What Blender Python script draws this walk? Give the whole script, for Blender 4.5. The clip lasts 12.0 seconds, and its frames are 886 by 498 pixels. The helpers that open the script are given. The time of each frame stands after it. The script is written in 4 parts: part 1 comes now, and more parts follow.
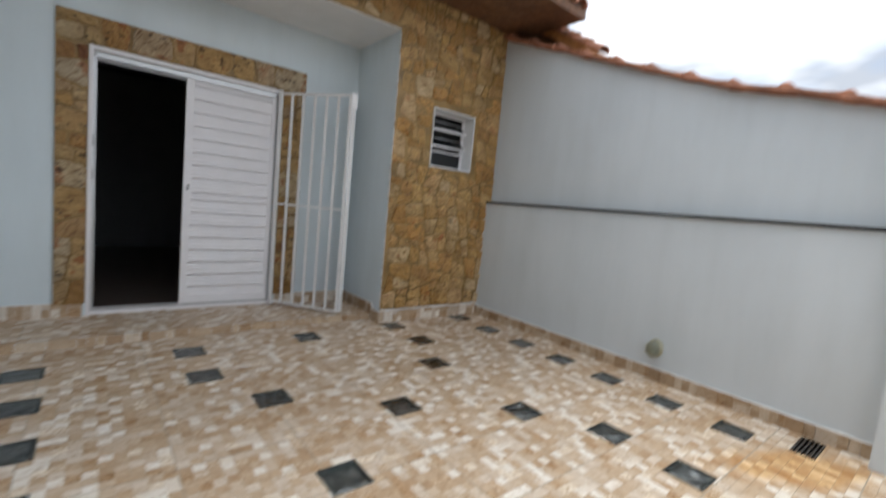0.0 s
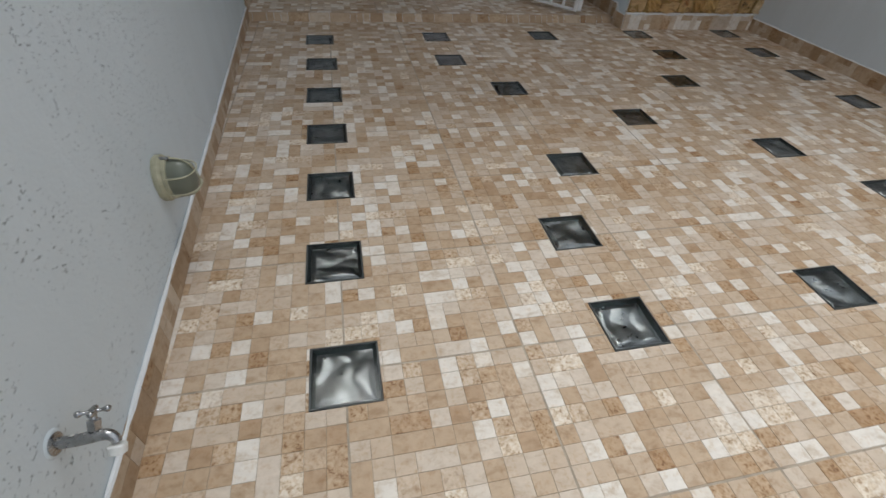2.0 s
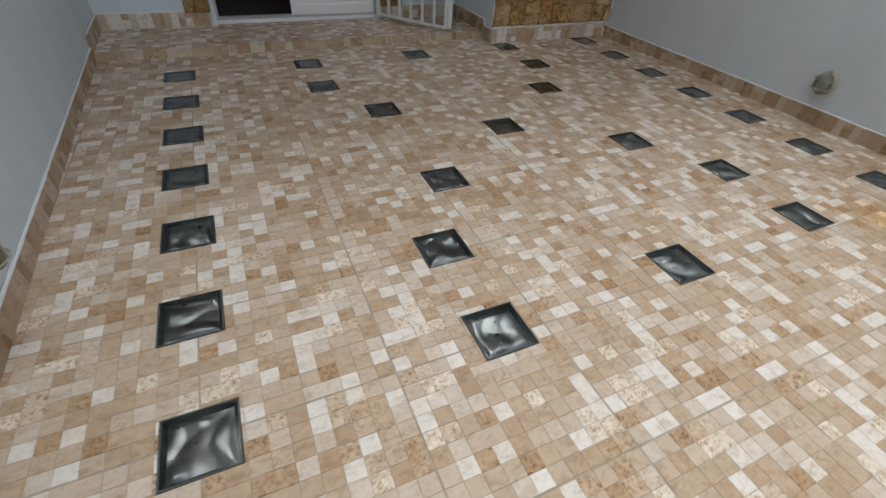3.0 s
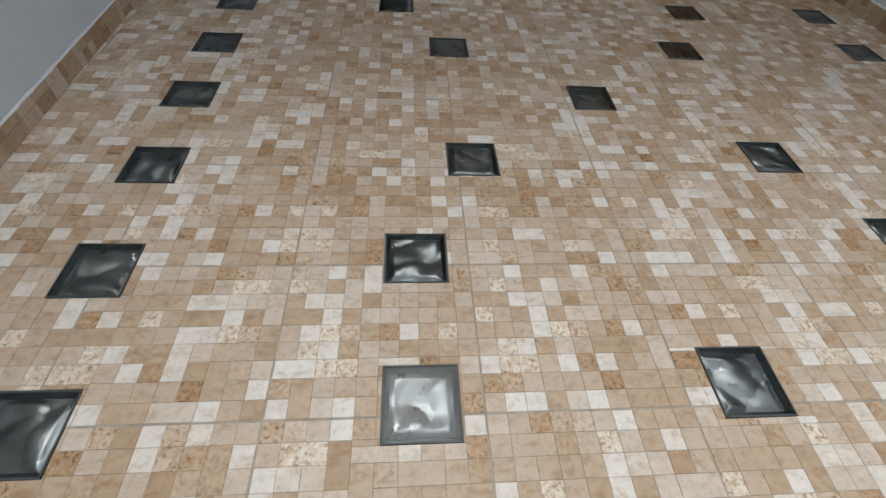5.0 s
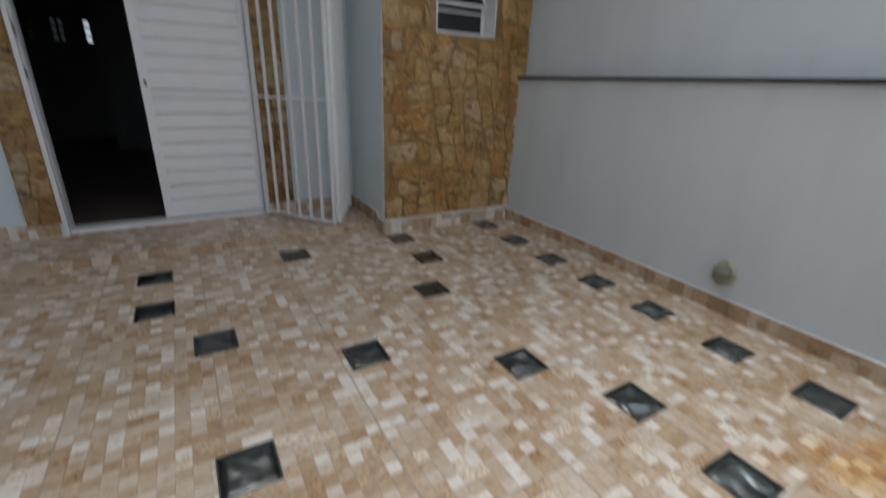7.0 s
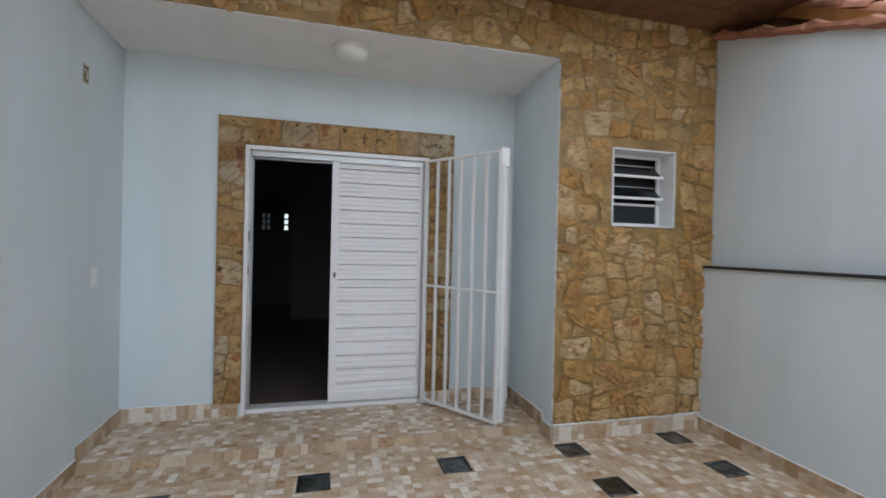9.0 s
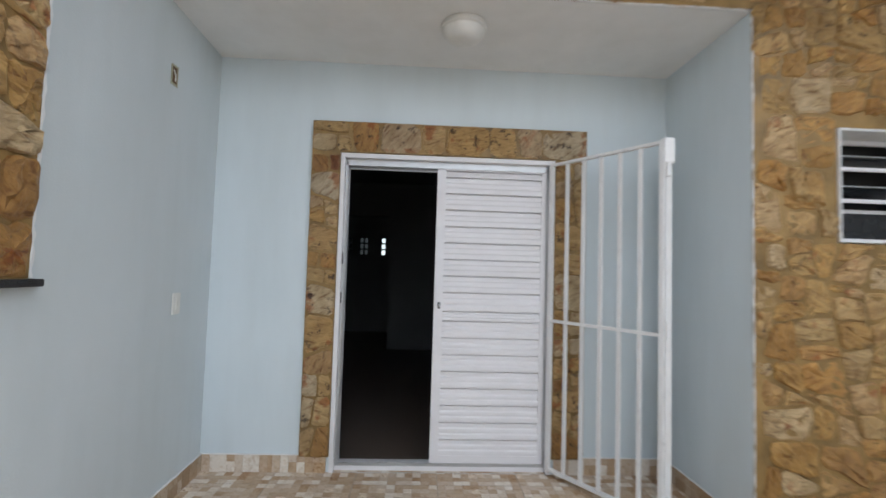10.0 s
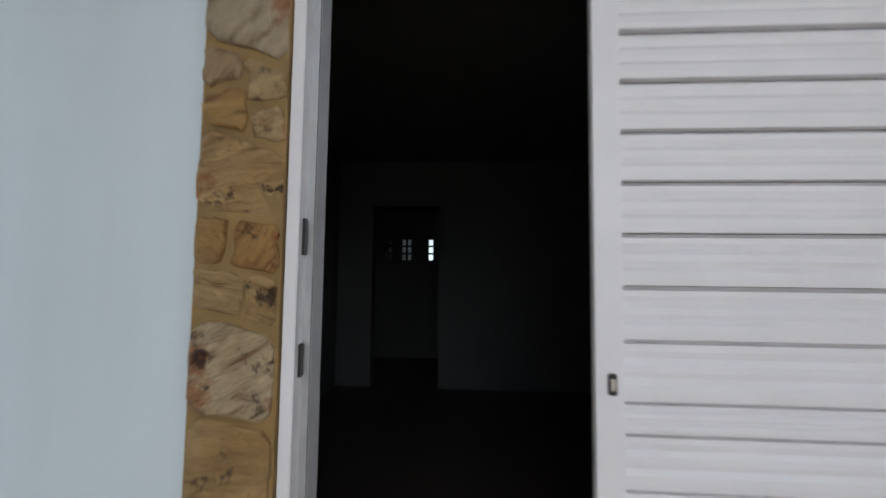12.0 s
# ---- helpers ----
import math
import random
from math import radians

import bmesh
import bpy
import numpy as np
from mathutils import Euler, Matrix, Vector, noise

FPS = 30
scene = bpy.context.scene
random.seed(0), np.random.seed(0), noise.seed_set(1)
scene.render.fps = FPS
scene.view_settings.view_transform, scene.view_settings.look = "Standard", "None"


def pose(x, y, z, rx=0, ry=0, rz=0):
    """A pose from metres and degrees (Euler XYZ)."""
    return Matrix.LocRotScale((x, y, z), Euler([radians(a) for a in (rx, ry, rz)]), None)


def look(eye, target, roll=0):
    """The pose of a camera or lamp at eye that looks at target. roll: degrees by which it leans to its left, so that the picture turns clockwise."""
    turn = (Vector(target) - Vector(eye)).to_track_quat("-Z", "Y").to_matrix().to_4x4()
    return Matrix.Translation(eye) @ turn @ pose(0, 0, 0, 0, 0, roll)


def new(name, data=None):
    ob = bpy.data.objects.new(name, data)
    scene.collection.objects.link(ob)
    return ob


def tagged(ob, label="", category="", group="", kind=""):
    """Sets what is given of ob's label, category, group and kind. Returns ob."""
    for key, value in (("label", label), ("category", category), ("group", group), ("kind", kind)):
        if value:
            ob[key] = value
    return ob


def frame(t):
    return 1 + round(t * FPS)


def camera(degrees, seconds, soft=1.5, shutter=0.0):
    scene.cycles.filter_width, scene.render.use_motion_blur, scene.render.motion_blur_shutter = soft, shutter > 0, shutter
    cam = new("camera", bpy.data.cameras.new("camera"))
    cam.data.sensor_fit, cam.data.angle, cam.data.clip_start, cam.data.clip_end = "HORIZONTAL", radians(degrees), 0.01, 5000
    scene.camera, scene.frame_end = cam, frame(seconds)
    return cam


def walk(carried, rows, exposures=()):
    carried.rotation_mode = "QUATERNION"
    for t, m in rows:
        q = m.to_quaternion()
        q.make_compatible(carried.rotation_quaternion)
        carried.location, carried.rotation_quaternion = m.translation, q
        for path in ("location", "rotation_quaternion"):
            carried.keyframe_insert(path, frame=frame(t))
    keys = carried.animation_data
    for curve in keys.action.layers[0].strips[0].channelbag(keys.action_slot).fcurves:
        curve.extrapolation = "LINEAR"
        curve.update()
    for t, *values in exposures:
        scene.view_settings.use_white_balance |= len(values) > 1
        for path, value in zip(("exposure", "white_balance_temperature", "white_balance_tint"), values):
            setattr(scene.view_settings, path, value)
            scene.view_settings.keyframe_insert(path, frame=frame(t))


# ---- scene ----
cam = camera(91.1, 12.0, shutter=0.4)
PATH = [
    (0, (0.222, 0.217, 1.211), (1.486, 1.756, 1.025), 5.4),
    (0.5, (0.147, 0.19, 1.119), (1.052, 1.811, 0.377), 2.9),
    (1, (0.074, 0.187, 1.061), (0.516, 1.697, -0.173), 4.8),
    (1.5, (0.06, 0.19, 1.07), (0.398, 1.659, -0.245), 4.7),
    (2, (0.075, 0.185, 1.072), (0.45, 1.612, -0.278), 4.7),
    (2.5, (0.153, 0.165, 1.095), (0.746, 1.558, -0.211), 3.9),
    (2.7, (0.2, 0.137, 1.106), (0.912, 1.5, -0.173), 3.6),
    (4.5, (0.828, 0.467, 1.052), (1.046, 1.814, -0.41), 7.2),
    (5, (0.859, 0.515, 1.044), (1.022, 1.786, -0.491), 5.5),
    (5.5, (0.876, 0.54, 1.075), (1.062, 1.871, -0.407), 2.2),
    (6, (0.987, 0.529, 1.109), (1.499, 1.949, -0.202), -0.1),
    (6.5, (1.056, 0.486, 1.131), (1.875, 1.843, -0.089), -0.2),
    (7, (1.078, 0.541, 1.247), (2.036, 2.148, 0.539), 2.1),
    (7.5, (1.024, 0.603, 1.331), (1.93, 2.375, 1.137), 1.1),
    (9.5, (0.815, 1.273, 1.443), (1.12, 3.249, 1.479), 1.3),
    (10, (0.785, 1.697, 1.417), (0.87, 3.693, 1.518), 1.7),
    (10.5, (0.815, 2.149, 1.438), (0.742, 4.148, 1.481), 0.9),
    (11, (0.743, 2.659, 1.431), (0.745, 4.657, 1.51), 2.2),
    (11.5, (0.706, 3.224, 1.392), (0.61, 5.217, 1.526), 1.3),
    (12, (0.6, 3.724, 1.395), (0.467, 5.714, 1.537), 0.7),
]
walk(cam, [(t, look(eye, target, roll)) for t, eye, target, roll in PATH],
     [(0, 0.85, 6300, 8), (0.5, 0.75, 6250, 8), (1.5, 0.36, 6250, 8), (5.5, 0.32, 6150, 8), (6.5, 0.3, 6250, 8), (7.5, 0.4, 6050, 8), (9.5, 1.3, 6150, 8), (10.5, 1.4, 6250, 8), (11.5, 1.2, 6250, 8), (12, 1.22, 6250, 8)])

# ---- world, sun ----
world = bpy.data.worlds.new("overcast_sky")
scene.world = world
world.use_nodes = True
wn, wl = world.node_tree.nodes, world.node_tree.links
wn.clear()
w_out = wn.new("ShaderNodeOutputWorld")
w_bg = wn.new("ShaderNodeBackground")
w_sky = wn.new("ShaderNodeTexSky")
w_sky.sky_type = "NISHITA"
w_sky.sun_disc = False
w_sky.sun_elevation = radians(67)
w_sky.sun_rotation = radians(2)
w_tc = wn.new("ShaderNodeTexCoord")
w_map = wn.new("ShaderNodeMapping")
w_map.inputs["Scale"].default_value = (1.0, 1.0, 2.6)
w_noise = wn.new("ShaderNodeTexNoise")
w_noise.inputs["Scale"].default_value = 2.1
w_noise.inputs["Detail"].default_value = 7.0
w_noise.inputs["Roughness"].default_value = 0.55
w_ramp = wn.new("ShaderNodeValToRGB")
w_ramp.color_ramp.elements[0].position = 0.34
w_ramp.color_ramp.elements[0].color = (0.3, 0.3, 0.3, 1)
w_ramp.color_ramp.elements[1].position = 0.5
w_ramp.color_ramp.elements[1].color = (1, 1, 1, 1)
w_shade = wn.new("ShaderNodeTexNoise")
w_shade.inputs["Scale"].default_value = 2.6
w_shade.inputs["Detail"].default_value = 4.0
w_cloud = wn.new("ShaderNodeValToRGB")
w_cloud.color_ramp.elements[0].position = 0.40
w_cloud.color_ramp.elements[0].color = (3.5, 3.7, 4.1, 1)
w_cloud.color_ramp.elements[1].position = 0.58
w_cloud.color_ramp.elements[1].color = (9.9, 10.0, 10.2, 1)
w_mix = wn.new("ShaderNodeMix")
w_mix.data_type = "RGBA"
wl.new(w_tc.outputs["Generated"], w_map.inputs["Vector"])
wl.new(w_map.outputs["Vector"], w_noise.inputs["Vector"])
wl.new(w_map.outputs["Vector"], w_shade.inputs["Vector"])
wl.new(w_noise.outputs["Fac"], w_ramp.inputs["Fac"])
wl.new(w_shade.outputs["Fac"], w_cloud.inputs["Fac"])
wl.new(w_ramp.outputs["Color"], w_mix.inputs[0])
wl.new(w_sky.outputs["Color"], w_mix.inputs[6])
wl.new(w_cloud.outputs["Color"], w_mix.inputs[7])
w_sep = wn.new("ShaderNodeSeparateXYZ")
wl.new(w_tc.outputs["Generated"], w_sep.inputs[0])
w_grad = wn.new("ShaderNodeValToRGB")
w_grad.color_ramp.elements[0].position = 0.0
w_grad.color_ramp.elements[0].color = (0.98, 0.98, 0.99, 1)
w_grad.color_ramp.elements[1].position = 1.0
w_grad.color_ramp.elements[1].color = (1.1, 1.1, 1.1, 1)
wl.new(w_sep.outputs["Z"], w_grad.inputs["Fac"])
w_mul = wn.new("ShaderNodeMix")
w_mul.data_type = "RGBA"
w_mul.blend_type = "MULTIPLY"
w_mul.inputs[0].default_value = 1.0
wl.new(w_mix.outputs[2], w_mul.inputs[6])
wl.new(w_grad.outputs["Color"], w_mul.inputs[7])
wl.new(w_mul.outputs[2], w_bg.inputs["Color"])
w_bg.inputs["Strength"].default_value = 0.107
wl.new(w_bg.outputs[0], w_out.inputs[0])

sun = new("sun", bpy.data.lights.new("sun", "SUN"))
sun.data.energy = 1.3
sun.data.angle = radians(40)
sun.data.color = (1.0, 0.96, 0.9)
sun.matrix_world = look((1.9, 5.3, 9), (1.8, 1.5, 0))


# ---- materials ----
def nodes_of(name):
    m = bpy.data.materials.new(name)
    m.use_nodes = True
    nt = m.node_tree
    return m, nt, nt.nodes["Principled BSDF"]


def tex_noise(nt, scale, detail=4.0, rough=0.55, stretch=None):
    geo = nt.nodes.new("ShaderNodeNewGeometry")
    n = nt.nodes.new("ShaderNodeTexNoise")
    n.inputs["Scale"].default_value = scale
    n.inputs["Detail"].default_value = detail
    n.inputs["Roughness"].default_value = rough
    if stretch:
        mp = nt.nodes.new("ShaderNodeMapping")
        mp.inputs["Scale"].default_value = stretch
        nt.links.new(geo.outputs["Position"], mp.inputs["Vector"])
        nt.links.new(mp.outputs["Vector"], n.inputs["Vector"])
    else:
        nt.links.new(geo.outputs["Position"], n.inputs["Vector"])
    return n.outputs["Fac"]


def ramp(nt, fac, stops):
    r = nt.nodes.new("ShaderNodeValToRGB")
    el = r.color_ramp.elements
    while len(el) < len(stops):
        el.new(0.5)
    for e, (p, c) in zip(el, stops):
        e.position = p
        e.color = (*c, 1)
    nt.links.new(fac, r.inputs["Fac"])
    return r.outputs["Color"]


def blend(nt, fac, a, b, mode="MIX"):
    m = nt.nodes.new("ShaderNodeMix")
    m.data_type = "RGBA"
    m.blend_type = mode
    for sock, v in ((0, fac), (6, a), (7, b)):
        if isinstance(v, (int, float)):
            m.inputs[sock].default_value = v
        elif isinstance(v, tuple):
            m.inputs[sock].default_value = (*v, 1)
        else:
            nt.links.new(v, m.inputs[sock])
    return m.outputs[2]


def bump(nt, bsdf, height, strength, distance):
    b = nt.nodes.new("ShaderNodeBump")
    b.inputs["Strength"].default_value = strength
    b.inputs["Distance"].default_value = distance
    nt.links.new(height, b.inputs["Height"])
    nt.links.new(b.outputs["Normal"], bsdf.inputs["Normal"])


def paint(name, colour, dirt, rough=0.75, pits=False, fine=0.35):
    """Painted plaster: faint roller grain, broad cloudy soiling, and pits where the render is coarse."""
    m, nt, b = nodes_of(name)
    big = ramp(nt, tex_noise(nt, 1.3, 5.0), [(0.32, dirt), (0.62, colour)])
    streak = ramp(nt, tex_noise(nt, 4.0, 3.0, 0.6, (1.0, 1.0, 0.18)), [(0.3, (0.9, 0.9, 0.89)), (0.6, (1, 1, 1))])
    col = blend(nt, 0.6, big, streak, "MULTIPLY")
    height = tex_noise(nt, 90.0, 4.0)
    if pits:
        pit = ramp(nt, tex_noise(nt, 105.0, 3.0, 0.6, (1.0, 0.75, 1.3)), [(0.315, (0, 0, 0)), (0.36, (1, 1, 1))])
        zone = ramp(nt, tex_noise(nt, 4.5, 4.0), [(0.40, (1, 1, 1)), (0.56, (0, 0, 0))])
        pos = nt.nodes.new("ShaderNodeNewGeometry")
        split = nt.nodes.new("ShaderNodeSeparateXYZ")
        nt.links.new(pos.outputs["Position"], split.inputs[0])
        far = nt.nodes.new("ShaderNodeMapRange")
        far.inputs["From Min"].default_value = 1.4
        far.inputs["From Max"].default_value = 2.4
        nt.links.new(split.outputs["Y"], far.inputs["Value"])
        zone = blend(nt, 1.0, zone, far.outputs[0], "LIGHTEN")
        pit2 = blend(nt, zone, pit, (1.0, 1.0, 1.0))
        hm = blend(nt, 0.12, pit2, height)
        col = blend(nt, 0.45, col, blend(nt, 0.6, (1.0, 1.0, 1.0), pit2, "MULTIPLY"), "MULTIPLY")
        bump(nt, b, hm, 1.0, 0.006)
    else:
        bump(nt, b, height, fine, 0.0015)
    nt.links.new(col, b.inputs["Base Color"])
    b.inputs["Roughness"].default_value = rough
    return m


def solid(name, colour, rough=0.5, metal=0.0, vary=0.12, scale=14.0, grain=0.0):
    m, nt, b = nodes_of(name)
    lo = tuple(c * (1 - vary) for c in colour)
    nt.links.new(ramp(nt, tex_noise(nt, scale, 5.0), [(0.3, lo), (0.65, colour)]), b.inputs["Base Color"])
    r = ramp(nt, tex_noise(nt, scale * 2.3, 3.0), [(0.3, (rough * 0.8,) * 3), (0.7, (min(1, rough * 1.2),) * 3)])
    nt.links.new(r, b.inputs["Roughness"])
    b.inputs["Metallic"].default_value = metal
    if grain:
        bump(nt, b, tex_noise(nt, scale * 8, 3.0), 0.4, grain)
    return m


def mosaic_tile(name, tones):
    """Travertine-look mosaic cells: cream to tan, one tone a cell, veined and pitted, glossy; a rust run by the drain."""
    m, nt, b = nodes_of(name)
    geo = nt.nodes.new("ShaderNodeNewGeometry")
    tone = ramp(nt, geo.outputs["Random Per Island"], tones)
    turn_on = nt.nodes.new("ShaderNodeMath")
    turn_on.operation = "MULTIPLY"
    turn_on.inputs[1].default_value = 61.0
    nt.links.new(geo.outputs["Random Per Island"], turn_on.inputs[0])
    share = nt.nodes.new("ShaderNodeMath")
    share.operation = "FRACT"
    nt.links.new(turn_on.outputs[0], share.inputs[0])

    def cell_noise(scale, detail, rough, stretch=(1.0, 1.0, 1.0)):
        mp = nt.nodes.new("ShaderNodeMapping")
        mp.inputs["Scale"].default_value = stretch
        n = nt.nodes.new("ShaderNodeTexNoise")
        n.noise_dimensions = "4D"
        n.inputs["Scale"].default_value = scale
        n.inputs["Detail"].default_value = detail
        n.inputs["Roughness"].default_value = rough
        n.inputs["Distortion"].default_value = 0.4
        nt.links.new(geo.outputs["Position"], mp.inputs["Vector"])
        nt.links.new(mp.outputs["Vector"], n.inputs["Vector"])
        nt.links.new(turn_on.outputs[0], n.inputs["W"])
        return n.outputs["Fac"]
    vein = ramp(nt, cell_noise(20.0, 6.0, 0.6, (1.0, 1.9, 1.0)), [(0.3, (0.74, 0.65, 0.54)), (0.46, (0.98, 0.97, 0.95)), (0.72, (1.12, 1.11, 1.09))])
    col = blend(nt, 0.85, tone, vein, "MULTIPLY")
    blot = ramp(nt, cell_noise(52.0, 5.0, 0.7), [(0.34, (0.82, 0.70, 0.55)), (0.48, (1.0, 0.99, 0.97)), (0.68, (1.07, 1.07, 1.06))])
    col = blend(nt, 0.7, col, blot, "MULTIPLY")
    # a few cells are coarse and pitted
    coarse = ramp(nt, share.outputs[0], [(0.70, (0.06, 0.06, 0.06)), (0.78, (1, 1, 1))])
    crust = ramp(nt, cell_noise(85.0, 5.0, 0.7), [(0.36, (0.42, 0.28, 0.17)), (0.46, (0.88, 0.78, 0.64)), (0.58, (1.03, 1.0, 0.96))])
    col = blend(nt, coarse, col, crust, "MULTIPLY")
    # rust run: from the middle of the right side to the drain
    sep = nt.nodes.new("ShaderNodeSeparateXYZ")
    nt.links.new(geo.outputs["Position"], sep.inputs[0])

    def calc(op, a, c):
        n = nt.nodes.new("ShaderNodeMath")
        n.operation = op
        for i, v in enumerate((a, c)):
            if isinstance(v, (int, float)):
                n.inputs[i].default_value = v
            else:
                nt.links.new(v, n.inputs[i])
        return n.outputs[0]
    wob = calc("MULTIPLY", calc("SUBTRACT", tex_noise(nt, 5.0, 5.0), 0.5), 0.5)
    dx = calc("DIVIDE", calc("SUBTRACT", sep.outputs["X"], 3.2), 0.5)
    dy = calc("DIVIDE", calc("SUBTRACT", calc("ADD", sep.outputs["Y"], calc("MULTIPLY", calc("SUBTRACT", sep.outputs["X"], 3.2), 0.55)), 0.68), 0.24)
    d = calc("ADD", calc("ADD", calc("MULTIPLY", dx, dx), calc("MULTIPLY", dy, dy)), calc("MULTIPLY", wob, 3.2))
    rust = ramp(nt, d, [(0.25, (1, 1, 1)), (1.0, (0, 0, 0))])
    soft = nt.nodes.new("ShaderNodeMix")
    soft.data_type = "RGBA"
    nt.links.new(rust, soft.inputs[0])
    nt.links.new(col, soft.inputs[6])
    nt.links.new(blend(nt, 0.75, col, (0.97, 0.66, 0.27), "MULTIPLY"), soft.inputs[7])
    nt.links.new(soft.outputs[2], b.inputs["Base Color"])
    nt.links.new(ramp(nt, tex_noise(nt, 9.0, 4.0), [(0.3, (0.42,) * 3), (0.7, (0.62,) * 3)]), b.inputs["Roughness"])
    b.inputs["Specular IOR Level"].default_value = 0.35
    bump(nt, b, tex_noise(nt, 70.0, 4.0), 0.25, 0.001)
    return m


def ledge_stone(name, tones, rust_at, dark_at, varnish):
    """Split sandstone under varnish: each stone its own tone, with strata, painted crevice shade, rust and near-black
    patches.
    """
    m, nt, b = nodes_of(name)
    info = nt.nodes.new("ShaderNodeObjectInfo")
    tone = ramp(nt, info.outputs["Random"], [(k / (len(tones) - 1), c) for k, c in enumerate(tones)])
    cloud = ramp(nt, tex_noise(nt, 6.0, 4.0, 0.6), [(0.3, (0.72, 0.62, 0.50)), (0.6, (1.08, 1.05, 1.0))])
    geo = nt.nodes.new("ShaderNodeNewGeometry")
    ang = nt.nodes.new("ShaderNodeMath")
    ang.operation = "MULTIPLY_ADD"
    ang.inputs[1].default_value = 2.2
    ang.inputs[2].default_value = -1.1
    nt.links.new(info.outputs["Random"], ang.inputs[0])
    turn = nt.nodes.new("ShaderNodeVectorRotate")
    turn.rotation_type = "Y_AXIS"
    nt.links.new(geo.outputs["Position"], turn.inputs["Vector"])
    nt.links.new(ang.outputs[0], turn.inputs["Angle"])
    squeeze = nt.nodes.new("ShaderNodeMapping")
    squeeze.inputs["Scale"].default_value = (0.7, 0.9, 2.5)
    nt.links.new(turn.outputs[0], squeeze.inputs["Vector"])
    strata = nt.nodes.new("ShaderNodeTexNoise")
    strata.inputs["Scale"].default_value = 17.0
    strata.inputs["Detail"].default_value = 8.0
    strata.inputs["Roughness"].default_value = 0.66
    strata.inputs["Distortion"].default_value = 0.6
    nt.links.new(squeeze.outputs[0], strata.inputs["Vector"])
    # strata tone; low bands also darkened as shade painted into the crevices
    grain = ramp(nt, strata.outputs["Fac"], [(0.34, (0.47, 0.32, 0.19)), (0.45, (0.92, 0.88, 0.80)), (0.65, (1.22, 1.19, 1.12))])
    col = blend(nt, 0.9, blend(nt, 0.9, tone, cloud, "MULTIPLY"), grain, "MULTIPLY")
    rust = ramp(nt, tex_noise(nt, 6.0, 6.0, 0.62), [(rust_at, (0, 0, 0)), (rust_at + 0.06, (1, 1, 1))])
    col = blend(nt, rust, col, blend(nt, 0.8, col, (0.60, 0.27, 0.12), "MULTIPLY"))
    black = ramp(nt, tex_noise(nt, 15.0, 8.0, 0.72), [(dark_at - 0.07, (0.12, 0.09, 0.08)), (dark_at, (1, 1, 1))])
    pick = nt.nodes.new("ShaderNodeMath")
    pick.operation = "MULTIPLY"
    pick.inputs[1].default_value = 13.0
    nt.links.new(info.outputs["Random"], pick.inputs[0])
    part_of = nt.nodes.new("ShaderNodeMath")
    part_of.operation = "FRACT"
    nt.links.new(pick.outputs[0], part_of.inputs[0])
    some = ramp(nt, part_of.outputs[0], [(0.35, (0.15, 0.15, 0.15)), (0.6, (0.95, 0.95, 0.95))])
    col = blend(nt, some, col, black, "MULTIPLY")
    nt.links.new(col, b.inputs["Base Color"])
    nt.links.new(ramp(nt, tex_noise(nt, 40.0, 4.0), [(0.3, (varnish,) * 3), (0.7, (varnish + 0.25,) * 3)]), b.inputs["Roughness"])
    bump(nt, b, strata.outputs["Fac"], 1.0, 0.027)
    return m


def glass(name, colour, rough):
    m, nt, b = nodes_of(name)
    b.inputs["Base Color"].default_value = (*colour, 1)
    b.inputs["Roughness"].default_value = rough
    b.inputs["IOR"].default_value = 1.5
    b.inputs["Transmission Weight"].default_value = 1.0
    return m


M_PORCH = paint("pale_blue_paint", (0.66, 0.735, 0.775), (0.63, 0.705, 0.745))
M_YARD = paint("yard_wall_paint", (0.62, 0.675, 0.70), (0.585, 0.64, 0.66), pits=True)
M_YARD_R = paint("right_wall_paint", (0.61, 0.66, 0.695), (0.575, 0.625, 0.66))
M_CEIL = paint("ceiling_paint", (0.80, 0.80, 0.79), (0.75, 0.75, 0.745))
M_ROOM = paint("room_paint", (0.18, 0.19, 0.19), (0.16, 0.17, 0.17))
M_WHITE = solid("white_enamel", (0.80, 0.80, 0.80), 0.32, vary=0.06)
M_ALU = solid("white_aluminium", (0.80, 0.79, 0.81), 0.38, vary=0.05, scale=6.0)
M_TRACK = solid("grey_aluminium", (0.52, 0.53, 0.54), 0.35, metal=0.6)
M_TILE = mosaic_tile("mosaic_tile", [(0.0, (0.41, 0.285, 0.18)), (0.08, (0.455, 0.335, 0.225)), (0.24, (0.485, 0.37, 0.26)), (0.42, (0.525, 0.42, 0.32)),
                                     (0.60, (0.565, 0.475, 0.385)), (0.76, (0.61, 0.53, 0.45)), (0.81, (0.70, 0.645, 0.58)), (1.0, (0.75, 0.715, 0.67))])
# floor tile retoned browner and darker: shade of upright faces put into the colour
M_TILE_SHADED = mosaic_tile("skirting_tile", [(0.0, (0.32, 0.215, 0.13)), (0.3, (0.39, 0.285, 0.19)), (0.6, (0.44, 0.335, 0.235)), (0.85, (0.48, 0.385, 0.285)), (1.0, (0.54, 0.46, 0.375))])
M_GROUT = solid("grout", (0.45, 0.38, 0.295), 0.9, vary=0.35, scale=20.0)
M_STONE = ledge_stone("sandstone", [(0.36, 0.20, 0.065), (0.47, 0.30, 0.11), (0.54, 0.37, 0.16), (0.44, 0.31, 0.14), (0.60, 0.49, 0.33), (0.50, 0.29, 0.095), (0.56, 0.41, 0.21), (0.40, 0.235, 0.085)], 0.61, 0.43, 0.34)
